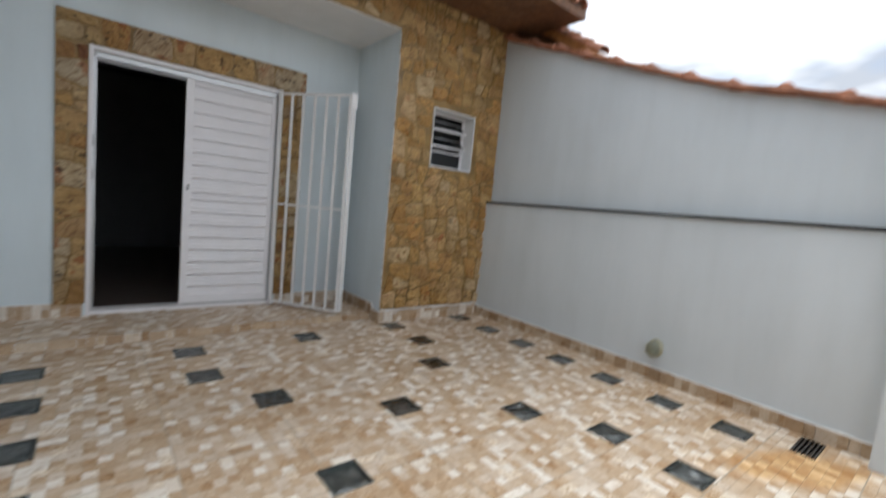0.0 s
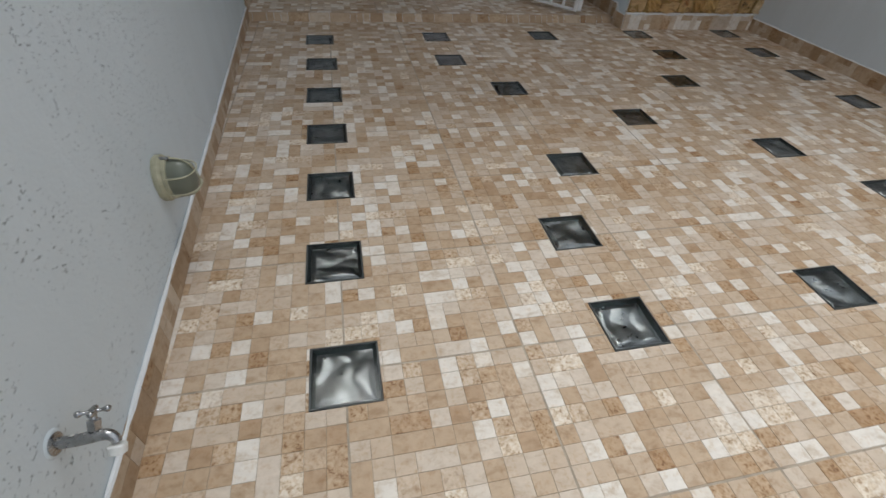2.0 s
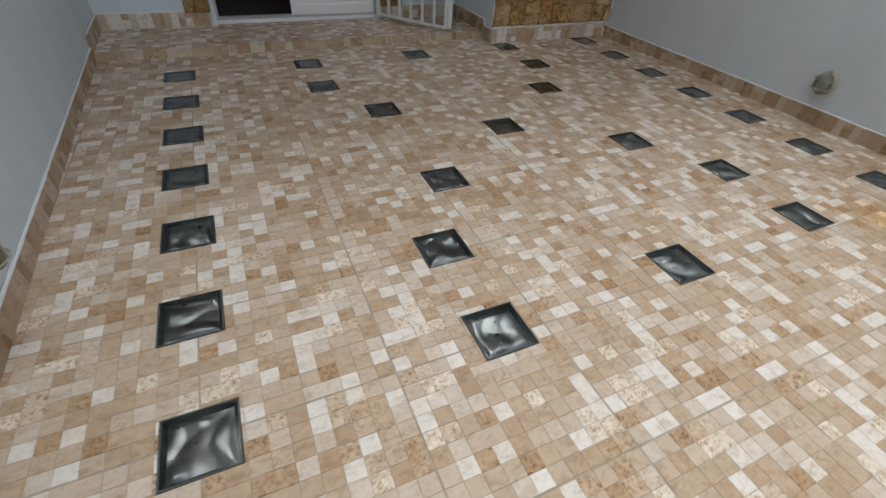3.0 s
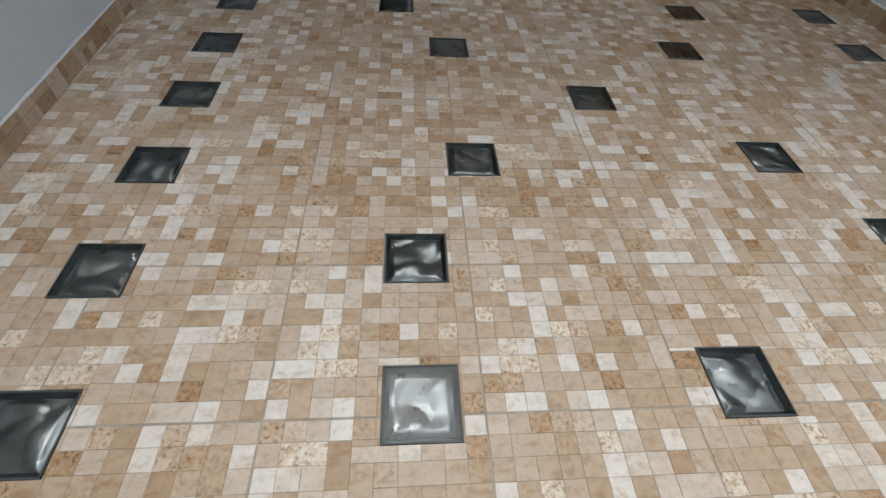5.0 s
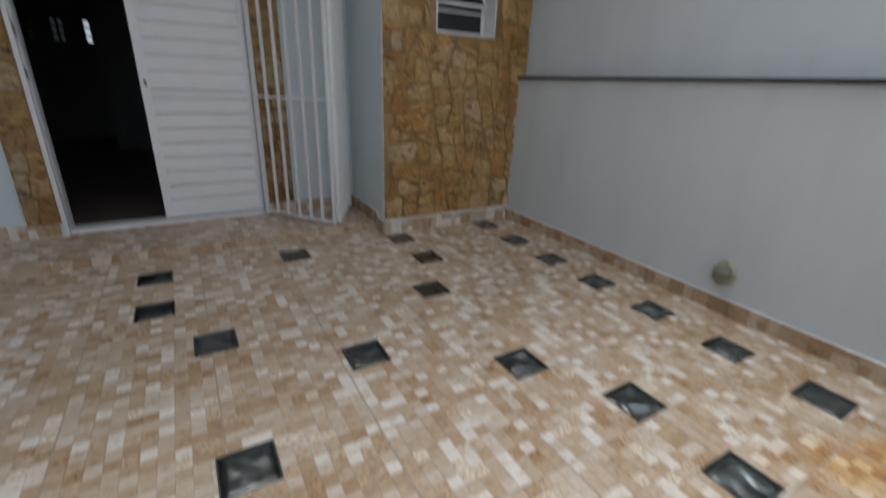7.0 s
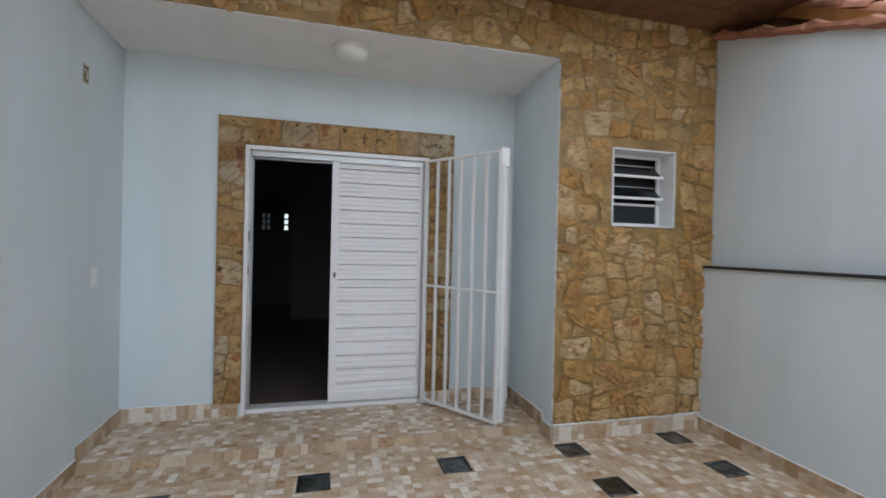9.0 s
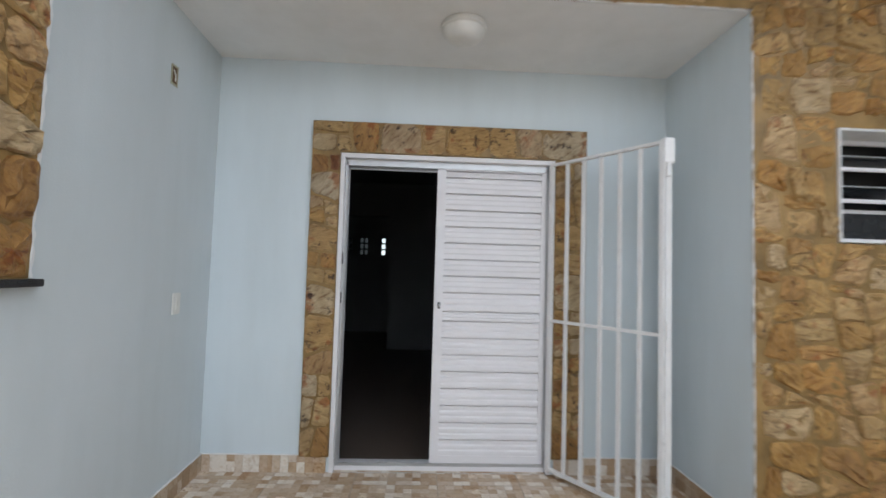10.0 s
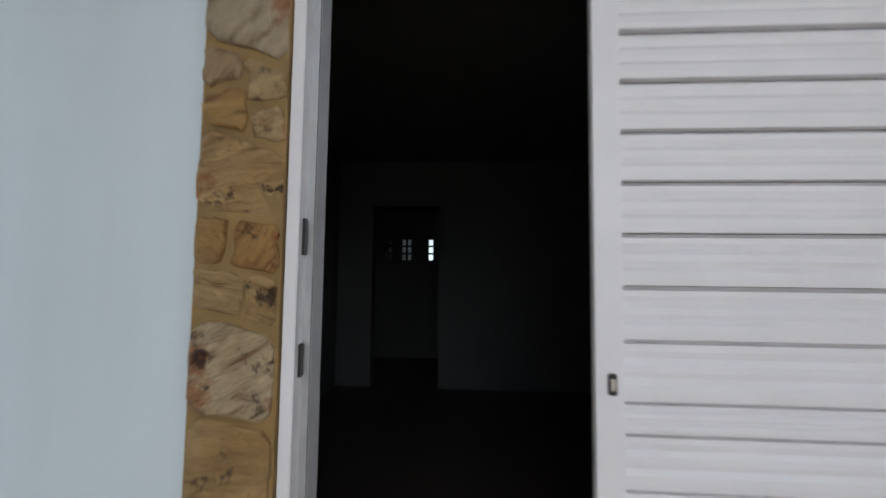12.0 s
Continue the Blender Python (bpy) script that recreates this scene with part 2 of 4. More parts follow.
M_STONE_DOOR = ledge_stone("door_sandstone", [(0.17, 0.055, 0.025), (0.38, 0.23, 0.085), (0.45, 0.30, 0.125), (0.50, 0.38, 0.21), (0.46, 0.30, 0.12), (0.52, 0.43, 0.29), (0.46, 0.40, 0.31), (0.38, 0.22, 0.075)], 0.55, 0.45, 0.28)
M_MORTAR = solid("ochre_mortar", (0.33, 0.205, 0.07), 0.5, vary=0.5, scale=7.0, grain=0.008)
M_SPLASH = solid("white_splash", (0.78, 0.79, 0.79), 0.7, vary=0.1, grain=0.003)
M_GRANITE = solid("dark_granite", (0.035, 0.035, 0.038), 0.3, vary=0.5, scale=160.0)
M_BLOCK = glass("block_glass", (0.76, 0.79, 0.785), 0.07)
M_BLOCK.node_tree.nodes["Principled BSDF"].inputs["IOR"].default_value = 1.33
M_CAVITY = solid("block_underside", (0.33, 0.34, 0.34), 0.33, metal=1.0, vary=0.5, scale=14.0)
M_LIP = solid("block_side", (0.24, 0.28, 0.28), 0.4, metal=1.0, vary=0.3, scale=30.0)
M_BFRAME = solid("block_rim", (0.075, 0.085, 0.084), 0.45, vary=0.3, scale=30.0)
M_CLAY = solid("clay_tile", (0.43, 0.185, 0.11), 0.8, vary=0.5, scale=9.0, grain=0.002)
M_WOOD = solid("eaves_wood", (0.20, 0.095, 0.045), 0.55, vary=0.45, scale=12.0, grain=0.002)
M_BARGE = solid("varnished_barge_board", (0.36, 0.155, 0.05), 0.45, vary=0.4, scale=10.0, grain=0.002)
M_CHROME = solid("worn_chrome", (0.40, 0.40, 0.40), 0.25, metal=1.0, vary=0.3, scale=60.0)
M_PLASTIC = solid("white_plastic", (0.75, 0.75, 0.72), 0.4)
M_CREAM = solid("aged_cream_enamel", (0.46, 0.44, 0.31), 0.45, vary=0.25, scale=40.0)
# also colours the sheet and strip that stand for shade
M_DARK = solid("black_plastic_and_shade", (0.02, 0.02, 0.02), 0.4)
M_IRON = solid("drain_iron", (0.07, 0.065, 0.06), 0.5, metal=0.5, vary=0.4, scale=50.0)
M_FROST = glass("ribbed_lamp_glass", (0.25, 0.27, 0.21), 0.3)
M_FROST.node_tree.nodes["Principled BSDF"].inputs["Transmission Weight"].default_value = 0.45
M_PANE = glass("window_glass", (0.9, 0.95, 0.95), 0.02)
M_DIM = glass("smoked_glass", (0.03, 0.033, 0.033), 0.1)
M_SLAT = solid("dark_glass_slat", (0.018, 0.02, 0.022), 0.18)
M_BULB = solid("spiral_bulb", (0.70, 0.70, 0.55), 0.3)
M_ROOMFLOOR = solid("room_floor", (0.11, 0.088, 0.072), 0.35, vary=0.0, scale=0.05)
M_SOIL = solid("street_ground", (0.16, 0.155, 0.15), 0.9, vary=0.3, scale=2.0)
M_BOXHOLE = solid("bare_box_hole", (0.16, 0.10, 0.05), 0.9, vary=0.5, scale=60.0)


# ---- mesh helpers ----
class Build:
    def __init__(self):
        self.v, self.f, self.m = [], [], []

    def add(self, verts, faces, mat=0):
        n = len(self.v)
        self.v += [tuple(p) for p in verts]
        self.f += [tuple(i + n for i in q) for q in faces]
        self.m += [mat] * len(faces)
        return self

    def box(self, a, b, mat=0):
        (x0, y0, z0), (x1, y1, z1) = a, b
        v = [(x0, y0, z0), (x1, y0, z0), (x1, y1, z0), (x0, y1, z0), (x0, y0, z1), (x1, y0, z1), (x1, y1, z1), (x0, y1, z1)]
        return self.add(v, [(0, 3, 2, 1), (4, 5, 6, 7), (0, 1, 5, 4), (1, 2, 6, 5), (2, 3, 7, 6), (3, 0, 4, 7)], mat)

    def prism(self, profile, a, b, up=(0, 0, 1), mat=0):
        """A profile of (side, up) pairs swept straight from a to b."""
        a, b, up = Vector(a), Vector(b), Vector(up)
        side = (b - a).normalized().cross(up).normalized()
        n = len(profile)
        v = [p + side * s + up * u for p in (a, b) for s, u in profile]
        return self.add(v, [(i, (i + 1) % n, n + (i + 1) % n, n + i) for i in range(n)] + [tuple(range(n))[::-1], tuple(range(n, 2 * n))], mat)

    def tube(self, pts, r, n=10, mat=0):
        pts = [Vector(p) for p in pts]
        v, f = [], []
        for i, p in enumerate(pts):
            d = (pts[min(i + 1, len(pts) - 1)] - pts[max(i - 1, 0)]).normalized()
            ref = Vector((0, 0, 1)) if abs(d.z) < 0.9 else Vector((1, 0, 0))
            u = d.cross(ref).normalized()
            w = u.cross(d)
            rr = r[i] if isinstance(r, (list, tuple)) else r
            v += [p + (u * math.cos(2 * math.pi * k / n) + w * math.sin(2 * math.pi * k / n)) * rr for k in range(n)]
        for i in range(len(pts) - 1):
            f += [(i * n + k, i * n + (k + 1) % n, (i + 1) * n + (k + 1) % n, (i + 1) * n + k) for k in range(n)]
        f += [tuple(range(n))[::-1], tuple(range(len(v) - n, len(v)))]
        return self.add(v, f, mat)

    def lathe(self, profile, at, axis="z", n=28, squash=1.0, mat=0):
        """Profile of (radius, height) pairs turned about an axis through at."""
        at = Vector(at)
        v, f = [], []
        for r, h in profile:
            for k in range(n):
                c, s = r * math.cos(2 * math.pi * k / n), r * math.sin(2 * math.pi * k / n) * squash
                v.append(at + Vector({"z": (c, s, h), "x": (h, c, s), "-x": (-h, c, s), "-z": (c, s, -h), "-y": (c, -h, s)}[axis]))
        for i in range(len(profile) - 1):
            f += [(i * n + k, i * n + (k + 1) % n, (i + 1) * n + (k + 1) % n, (i + 1) * n + k) for k in range(n)]
        f += [tuple(range(n)), tuple(range(len(v) - n, len(v)))]
        return self.add(v, f, mat)

    def make(self, name, mats, parent=None, label="", smooth=False, bevel=0.0):
        me = bpy.data.meshes.new(name)
        me.from_pydata(self.v, [], self.f)
        for mt in mats if isinstance(mats, (list, tuple)) else [mats]:
            me.materials.append(mt)
        me.polygons.foreach_set("material_index", self.m)
        bm = bmesh.new()
        bm.from_mesh(me)
        if len(bm.faces) < 4000:
            bmesh.ops.recalc_face_normals(bm, faces=bm.faces)
        if bevel:
            sharp = [e for e in bm.edges if len(e.link_faces) == 2 and e.calc_face_angle(0) > 0.6]
            bmesh.ops.bevel(bm, geom=sharp, offset=bevel, segments=2, affect="EDGES", clamp_overlap=True)
        bm.to_mesh(me)
        bm.free()
        if smooth:
            me.shade_smooth()
            me.set_sharp_from_angle(angle=radians(40))
        ob = new(name, me)
        if parent:
            ob.parent = parent
        if label:
            ob["label"] = label
        return ob


def thing(name, label, category, at=(0, 0, 0), group="", kind=""):
    e = new(name)
    e.empty_display_size = 0.1
    e.location = at
    return tagged(e, label, category, group, kind)


def setting(name, b, mats, label, category, bevel=0.0):
    return tagged(b.make(name, mats, bevel=bevel), label, category, kind="structure")


def clip_out(rect, holes):
    """The rectangles left of rect once the holes are cut away."""
    left = [rect]
    for hx0, hy0, hx1, hy1 in holes:
        nxt = []
        for x0, y0, x1, y1 in left:
            if hx0 >= x1 or hx1 <= x0 or hy0 >= y1 or hy1 <= y0:
                nxt.append((x0, y0, x1, y1))
                continue
            if hy0 > y0: nxt.append((x0, y0, x1, hy0))
            if hy1 < y1: nxt.append((x0, hy1, x1, y1))
            a, c = max(y0, hy0), min(y1, hy1)
            if hx0 > x0: nxt.append((x0, a, hx0, c))
            if hx1 < x1: nxt.append((hx1, a, x1, c))
        left = nxt
    return left


# ---- plan ----
FACADE, BACK, STEP = 3.83, 4.63, 4.02     # street face of the house, back of the porch, porch edge
PORCH_L, PORCH_R, PORCH_Z, CEIL_Z = -0.60, 2.45, 0.085, 2.817
LOW_R, HIGH_R, LEDGE_Z = 3.745, 3.825, 1.335
FRONT = -1.3


def left_x(y):
    return -0.447 - 0.0376 * y


def floor_z(y):
    return 0.01 * (y - 1.0) if y < STEP else PORCH_Z


def cap_z(y):
    return 1.70 + 0.385 * y if y > 1.6 else 2.316 + 0.27 * (y - 1.6)


# ---- ground, walls, ceiling ----
setting("ground", Build().add([(-400, -400, -0.16), (400, -400, -0.16), (400, 400, -0.16), (-400, 400, -0.16)], [(0, 1, 2, 3)]), M_SOIL,
        "grey packed street ground around the house", "ground")

b = Build()
ys = [FRONT - 0.15, 0.0, 1.0, 2.0, 3.0, BACK + 0.15]
for y0, y1 in zip(ys, ys[1:]):
    x0, x1 = left_x(y0), left_x(y1)
    b.add([(x0, y0, -0.16), (x1, y1, -0.16), (x1, y1, 3.1), (x0, y0, 3.1), (x0 - 0.3, y0, -0.16), (x1 - 0.3, y1, -0.16), (x1 - 0.3, y1, 3.1), (x0 - 0.3, y0, 3.1)],
          [(0, 1, 2, 3), (4, 7, 6, 5), (3, 2, 6, 7), (0, 4, 5, 1), (0, 3, 7, 4), (1, 5, 6, 2)])
wall_left = setting("wall_left", b, M_YARD, "pale grey painted yard wall with rough pitted render", "wall")

b = Build().box((LOW_R, FRONT, -0.16), (LOW_R + 0.3, FACADE + 0.3, LEDGE_Z - 0.02))
setting("wall_right_lower", b, M_YARD_R, "pale grey painted lower yard wall, thicker than the wall above", "wall")
b = Build()
ys = [FRONT, 1.6, FACADE + 0.6]
for y0, y1 in zip(ys, ys[1:]):
    b.add([(HIGH_R, y0, LEDGE_Z - 0.02), (HIGH_R, y1, LEDGE_Z - 0.02), (HIGH_R, y1, cap_z(y1)), (HIGH_R, y0, cap_z(y0)),
           (HIGH_R + 0.2, y0, LEDGE_Z - 0.02), (HIGH_R + 0.2, y1, LEDGE_Z - 0.02), (HIGH_R + 0.2, y1, cap_z(y1)), (HIGH_R + 0.2, y0, cap_z(y0))],
          [(0, 1, 2, 3), (4, 7, 6, 5), (3, 2, 6, 7), (0, 3, 7, 4), (1, 5, 6, 2)])
setting("wall_right_upper", b, M_YARD_R, "pale grey upper yard wall with a sloping top", "wall")
setting("ledge_right", Build().box((LOW_R - 0.025, 0.45, LEDGE_Z - 0.02), (HIGH_R, FACADE - 0.004, LEDGE_Z)), M_GRANITE, "thin dark granite ledge along the yard wall", "ledge", 0.003)
b = Build()
b.add([(left_x(-1) - 0.02, -1, LEDGE_Z - 0.012), (left_x(-1) + 0.05, -1, LEDGE_Z - 0.012), (left_x(3.26) + 0.05, 3.26, LEDGE_Z - 0.012), (left_x(3.26) - 0.02, 3.26, LEDGE_Z - 0.012),
       (left_x(-1) - 0.02, -1, LEDGE_Z + 0.014), (left_x(-1) + 0.05, -1, LEDGE_Z + 0.014), (left_x(3.26) + 0.05, 3.26, LEDGE_Z + 0.014), (left_x(3.26) - 0.02, 3.26, LEDGE_Z + 0.014)],
      [(0, 3, 2, 1), (4, 5, 6, 7), (0, 1, 5, 4), (1, 2, 6, 5), (2, 3, 7, 6), (3, 0, 4, 7)])
setting("ledge_left", b, M_GRANITE, "thin dark granite ledge under the stone cladding", "ledge", 0.003)

# low wall added out of view; its height sets how much light comes in
setting("wall_front_unseen", Build().box((-0.6, FRONT - 0.15, -0.16), (4.06, FRONT, 1.1)), M_YARD_R, "plain pale grey wall, added unseen to close the yard towards the street", "wall")
b = Build().box((3.60, 0.12, -0.16), (HIGH_R + 0.004, 0.44, 2.06))
setting("gate_pillar", b, M_YARD_R, "pale grey pillar at the corner of the yard", "pillar", 0.006)

# house front: stone-faced wall with the porch opening and a small window
WX0, WX1, WZ0, WZ1 = 2.888, 3.45, 1.622, 2.212
TOP_Z = 3.55
b = Build()
F0, F1 = FACADE, FACADE + 0.17
b.box((PORCH_R, F0, -0.16), (WX0, F1, CEIL_Z))
b.box((WX1, F0, -0.16), (HIGH_R + 0.2, F1, CEIL_Z))
b.box((WX0, F0, -0.16), (WX1, F1, WZ0))
b.box((WX0, F0, WZ1), (WX1, F1, CEIL_Z))
wall_facade = setting("wall_facade", b, M_PORCH, "house front wall faced with sandstone round a small louvred window", "wall")
b = Build().box((-0.75, F0, CEIL_Z + 0.035), (HIGH_R + 0.2, F1, TOP_Z))
wall_beam = setting("wall_beam", b, M_MORTAR, "sandstone-faced beam over the porch opening", "wall")
setting("wall_porch_right", Build().box((PORCH_R, F1, -0.16), (PORCH_R + 0.15, BACK, CEIL_Z)), M_PORCH, "smooth pale blue side wall of the porch", "wall")
DX0, DX1, DZ1 = 0.205, 1.665, 2.195
b = Build()
b.box((-0.75, BACK, -0.16), (DX0, BACK + 0.15, CEIL_Z))
b.box((DX1, BACK, -0.16), (PORCH_R + 0.15, BACK + 0.15, CEIL_Z))
b.box((DX0, BACK, DZ1), (DX1, BACK + 0.15, CEIL_Z))
b.box((DX0, BACK, -0.16), (DX1, BACK + 0.15, PORCH_Z))
setting("wall_porch_back", b, M_PORCH, "smooth pale blue wall with the entrance door", "wall")
setting("ceiling", Build().box((-0.75, FACADE + 0.002, CEIL_Z), (PORCH_R + 0.15, BACK + 0.15, CEIL_Z + 0.035)), M_CEIL, "flat white painted porch ceiling", "ceiling")

# the dark room behind the door
RX0, RX1, RY0, RY1, RZ = -1.05, 3.9, BACK + 0.15, 9.0, CEIL_Z + 0.036
PX0, PX1 = -0.62, 0.20
b = Build()
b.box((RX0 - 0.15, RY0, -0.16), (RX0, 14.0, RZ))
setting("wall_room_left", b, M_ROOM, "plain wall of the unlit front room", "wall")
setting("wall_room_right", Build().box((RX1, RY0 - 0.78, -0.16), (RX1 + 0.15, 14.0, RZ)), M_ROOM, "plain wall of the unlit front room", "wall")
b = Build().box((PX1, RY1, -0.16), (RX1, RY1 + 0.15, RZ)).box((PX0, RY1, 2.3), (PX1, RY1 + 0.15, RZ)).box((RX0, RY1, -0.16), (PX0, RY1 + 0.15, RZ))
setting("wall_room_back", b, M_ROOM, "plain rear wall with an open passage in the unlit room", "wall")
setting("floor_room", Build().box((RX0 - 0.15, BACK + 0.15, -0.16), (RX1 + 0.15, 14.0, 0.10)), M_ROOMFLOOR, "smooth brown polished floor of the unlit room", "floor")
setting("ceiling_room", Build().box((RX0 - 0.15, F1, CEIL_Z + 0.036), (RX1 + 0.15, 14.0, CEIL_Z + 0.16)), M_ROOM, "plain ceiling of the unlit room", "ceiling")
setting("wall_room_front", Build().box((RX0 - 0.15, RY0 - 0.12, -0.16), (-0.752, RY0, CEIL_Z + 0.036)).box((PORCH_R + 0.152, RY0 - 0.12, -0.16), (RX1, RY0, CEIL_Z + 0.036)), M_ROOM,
        "plain inner wall beside the entrance door", "wall")
# end of the passage: three glazed lights of three rows
ENDY = 11.0
panes = []
lights = ((-0.82, 2, 0.06, M_DIM), (-0.5, 2, 0.06, M_DIM), (-0.09, 1, 0.075, M_PANE))
holes = []
for cx, cols, w, mt in lights:
    for i in range(cols):
        for k in range(3):
            px = cx + (i - (cols - 1) / 2) * (w + 0.035)
            pz = 1.77 + k * 0.125
            holes.append((px - w / 2, pz - 0.048, px + w / 2, pz + 0.048))
            panes.append((px, pz, w, mt))
b = Build()
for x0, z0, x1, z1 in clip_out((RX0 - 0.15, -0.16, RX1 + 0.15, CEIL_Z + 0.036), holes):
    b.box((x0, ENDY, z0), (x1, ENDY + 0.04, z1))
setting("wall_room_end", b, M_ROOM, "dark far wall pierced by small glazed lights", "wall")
win_far = thing("window_far", "small gridded window lights glowing in the dark far wall", "window", (-0.6, ENDY, 2.2), kind="structure")
for px, pz, w, mt in panes:
    q = Build().box((px - w / 2 + 0.6, 0.012, pz - 2.248), (px + w / 2 + 0.6, 0.018, pz - 2.152)).make("pane", mt, win_far)
    q.visible_shadow = False


# ---- roof over the house ----
roof = thing("house_roof", "terracotta tiled roof with dark wooden eaves", "roof", (1.6, 3.4, 3.4), kind="structure")
SL = 0.36


def roof_z(y):
    return 3.31 + SL * (y - 3.1)


b = Build()
b.add([(-2.8, -0.42, roof_z(2.98) - 3.4), (2.40, -0.42, roof_z(2.98) - 3.4), (2.40, 5.6, roof_z(9.0) - 3.4), (-2.8, 5.6, roof_z(9.0) - 3.4),
       (-2.8, -0.42, roof_z(2.98) - 3.375), (2.40, -0.42, roof_z(2.98) - 3.375), (2.40, 5.6, roof_z(9.0) - 3.375), (-2.8, 5.6, roof_z(9.0) - 3.375)],
      [(0, 3, 2, 1), (4, 5, 6, 7), (0, 1, 5, 4), (1, 2, 6, 5), (2, 3, 7, 6), (3, 0, 4, 7)])
b.make("soffit", M_WOOD, roof, "dark brown boarded soffit")
for i in range(6):
    y0 = -0.42 + i * 0.138
    Build().box((-2.8, y0, -0.205 + 0.002 * (i % 2)), (2.38, y0 + 0.134, -0.188)).make("eaves_board", M_WOOD, roof)
Build().box((-2.8, -0.46, -0.215), (2.395, -0.424, -0.09)).make("fascia", M_WOOD, roof, "dark brown fascia board")
Build().box((2.382, -0.42, -0.21), (2.40, 0.42, 0.0)).make("end_board", M_WOOD, roof)


def barrel(length, r0, r1):
    """A half-round clay tile lying along +y."""
    v, f, n = [], [], 9
    for t in (0.013, 0.0):
        for y, r in ((0, r0), (length, r1)):
            for k in range(n):
                a = math.pi * k / (n - 1)
                v.append(((r - t) * math.cos(a), y, (r - t) * math.sin(a) * 0.8))
    for k in range(n - 1):
        f += [(k, k + 1, n + k + 1, n + k), (2 * n + k, 3 * n + k, 3 * n + k + 1, 2 * n + k + 1), (k, 2 * n + k, 2 * n + k + 1, k + 1), (n + k, n + k + 1, 3 * n + k + 1, 3 * n + k)]
    f += [(0, n, 3 * n, 2 * n), (n - 1, 3 * n - 1, 4 * n - 1, 2 * n - 1)]
    return Build().add(v, f)


tile_mesh = barrel(0.42, 0.085, 0.07).make("roof_tile", M_CLAY, roof, smooth=True)
tile_data = tile_mesh.data
bpy.data.objects.remove(tile_mesh)
tilt = math.atan(SL)
for row in range(3):
    for i in range(28):
        o = new("roof_tile", tile_data)
        o.parent = roof
        y = 2.90 + row * 0.34
        o.location = (-2.78 + i * 0.187, y - 3.4, roof_z(y) - 3.4 + 0.03 + 0.012 * row)
        o.rotation_euler = (tilt, random.uniform(-0.03, 0.03), random.uniform(-0.02, 0.02))

# clay coping along the sloping wall top: pan tiles laid across the wall, each with a small roll
def coping_tile():
    """Pan and roll in section along the wall, carried across its thickness."""
    sec = [(0.0, -0.012), (0.26, -0.010), (0.27, -0.016), (0.338, -0.016)]
    sec += [(0.303 + 0.032 * math.cos(a), 0.020 + 0.028 * math.sin(a)) for a in (math.pi * k / 8 for k in range(9))]
    sec += [(0.258, 0.024), (0.19, 0.018), (0.10, 0.018), (0.03, 0.024), (0.0, 0.03)]
    n, v = len(sec), []
    for x, grow in ((-0.085, 0.75), (-0.07, 1.06), (0.1, 1.0), (0.27, 0.92)):
        v += [(x, q - 0.3 * (x + 0.07), h * grow) for q, h in sec]
    f = [(k * n + a, k * n + (a + 1) % n, (k + 1) * n + (a + 1) % n, (k + 1) * n + a) for k in range(3) for a in range(n)]
    return Build().add(v, f + [tuple(range(n)), tuple(range(3 * n, 4 * n))])


coping = thing("wall_coping", "weathered terracotta coping tiles stepping down the yard wall", "coping", (HIGH_R, 0.0, 2.0), kind="structure")
cop_data = None
y = 3.74
while y > -1.4:
    if cop_data is None:
        o = coping_tile().make("coping_tile", M_CLAY, coping, smooth=True)
        cop_data = o.data
    else:
        o = new("coping_tile", cop_data)
        o.parent = coping
    sl = math.atan2(cap_z(y + 0.32) - cap_z(y), 0.32)
    o.location = (random.uniform(-0.012, 0.012), y, cap_z(y) - 2.0 + random.uniform(-0.018, -0.008))
    o.rotation_euler = (sl + random.uniform(-0.015, 0.03), 0.12, random.uniform(-0.03, 0.03))
    y -= 0.32

# edge of the next roof, rising behind the wall
edge = thing("next_roof_edge", "red clay tiles stepping along the edge of the next roof", "roof", (4.08, 2.74, 2.84), kind="structure")
for k in range(10):
    o = new("roof_tile", tile_data)
    o.parent = edge
    o.location = (random.uniform(-0.012, 0.012), k * 0.165, 0.02 + k * 0.165 * 0.6)
    o.rotation_euler = (math.atan(0.6) - 0.10, random.uniform(-0.05, 0.05), random.uniform(-0.06, 0.06))
Build().prism([(-0.09, -0.09), (0.2, -0.09), (0.2, 0.0), (-0.09, 0.0)], (0, 0.0, 0.0), (0, 1.7, 1.02)).make("barge_board", M_BARGE, edge, "orange-brown varnished board")
# panel added behind the tiles so that the gap below them is dark
Build().add([(x, y, z) for x in (0.02, 0.12) for y, z in ((0.1, -3.0), (1.7, -3.0), (1.7, 0.95), (0.1, 0.0))],
            [(0, 1, 2, 3), (4, 7, 6, 5), (0, 4, 5, 1), (1, 5, 6, 2), (2, 6, 7, 3), (3, 7, 4, 0)]).make("dark_infill", M_WOOD, edge, "dark panel added to fill the gap under the tiles")

# ---- floor: big tiles of mosaic cells, with glass blocks let in ----
BLOCKS = [(0.005, 0.86), (-0.014, 1.305), (-0.02, 1.76), (-0.03, 2.205), (-0.04, 2.65), (-0.052, 3.11), (-0.065, 3.57),
          (0.79, 3.63), (1.665, 3.66), (2.535, 3.69), (3.41, 3.71),
          (0.892, 0.90), (0.885, 1.345), (1.103, 1.815), (1.067, 2.68), (0.80, 3.16),
          (1.687, 2.255), (2.322, 1.855), (2.587, 1.42), (2.58, 0.975), (1.737, 0.932), (2.31, 2.735), (2.54, 3.22),
          (3.365, 1.03), (3.375, 1.455), (3.385, 1.905), (3.39, 2.345), (3.395, 2.79), (3.405, 3.25)]
HB = 0.096
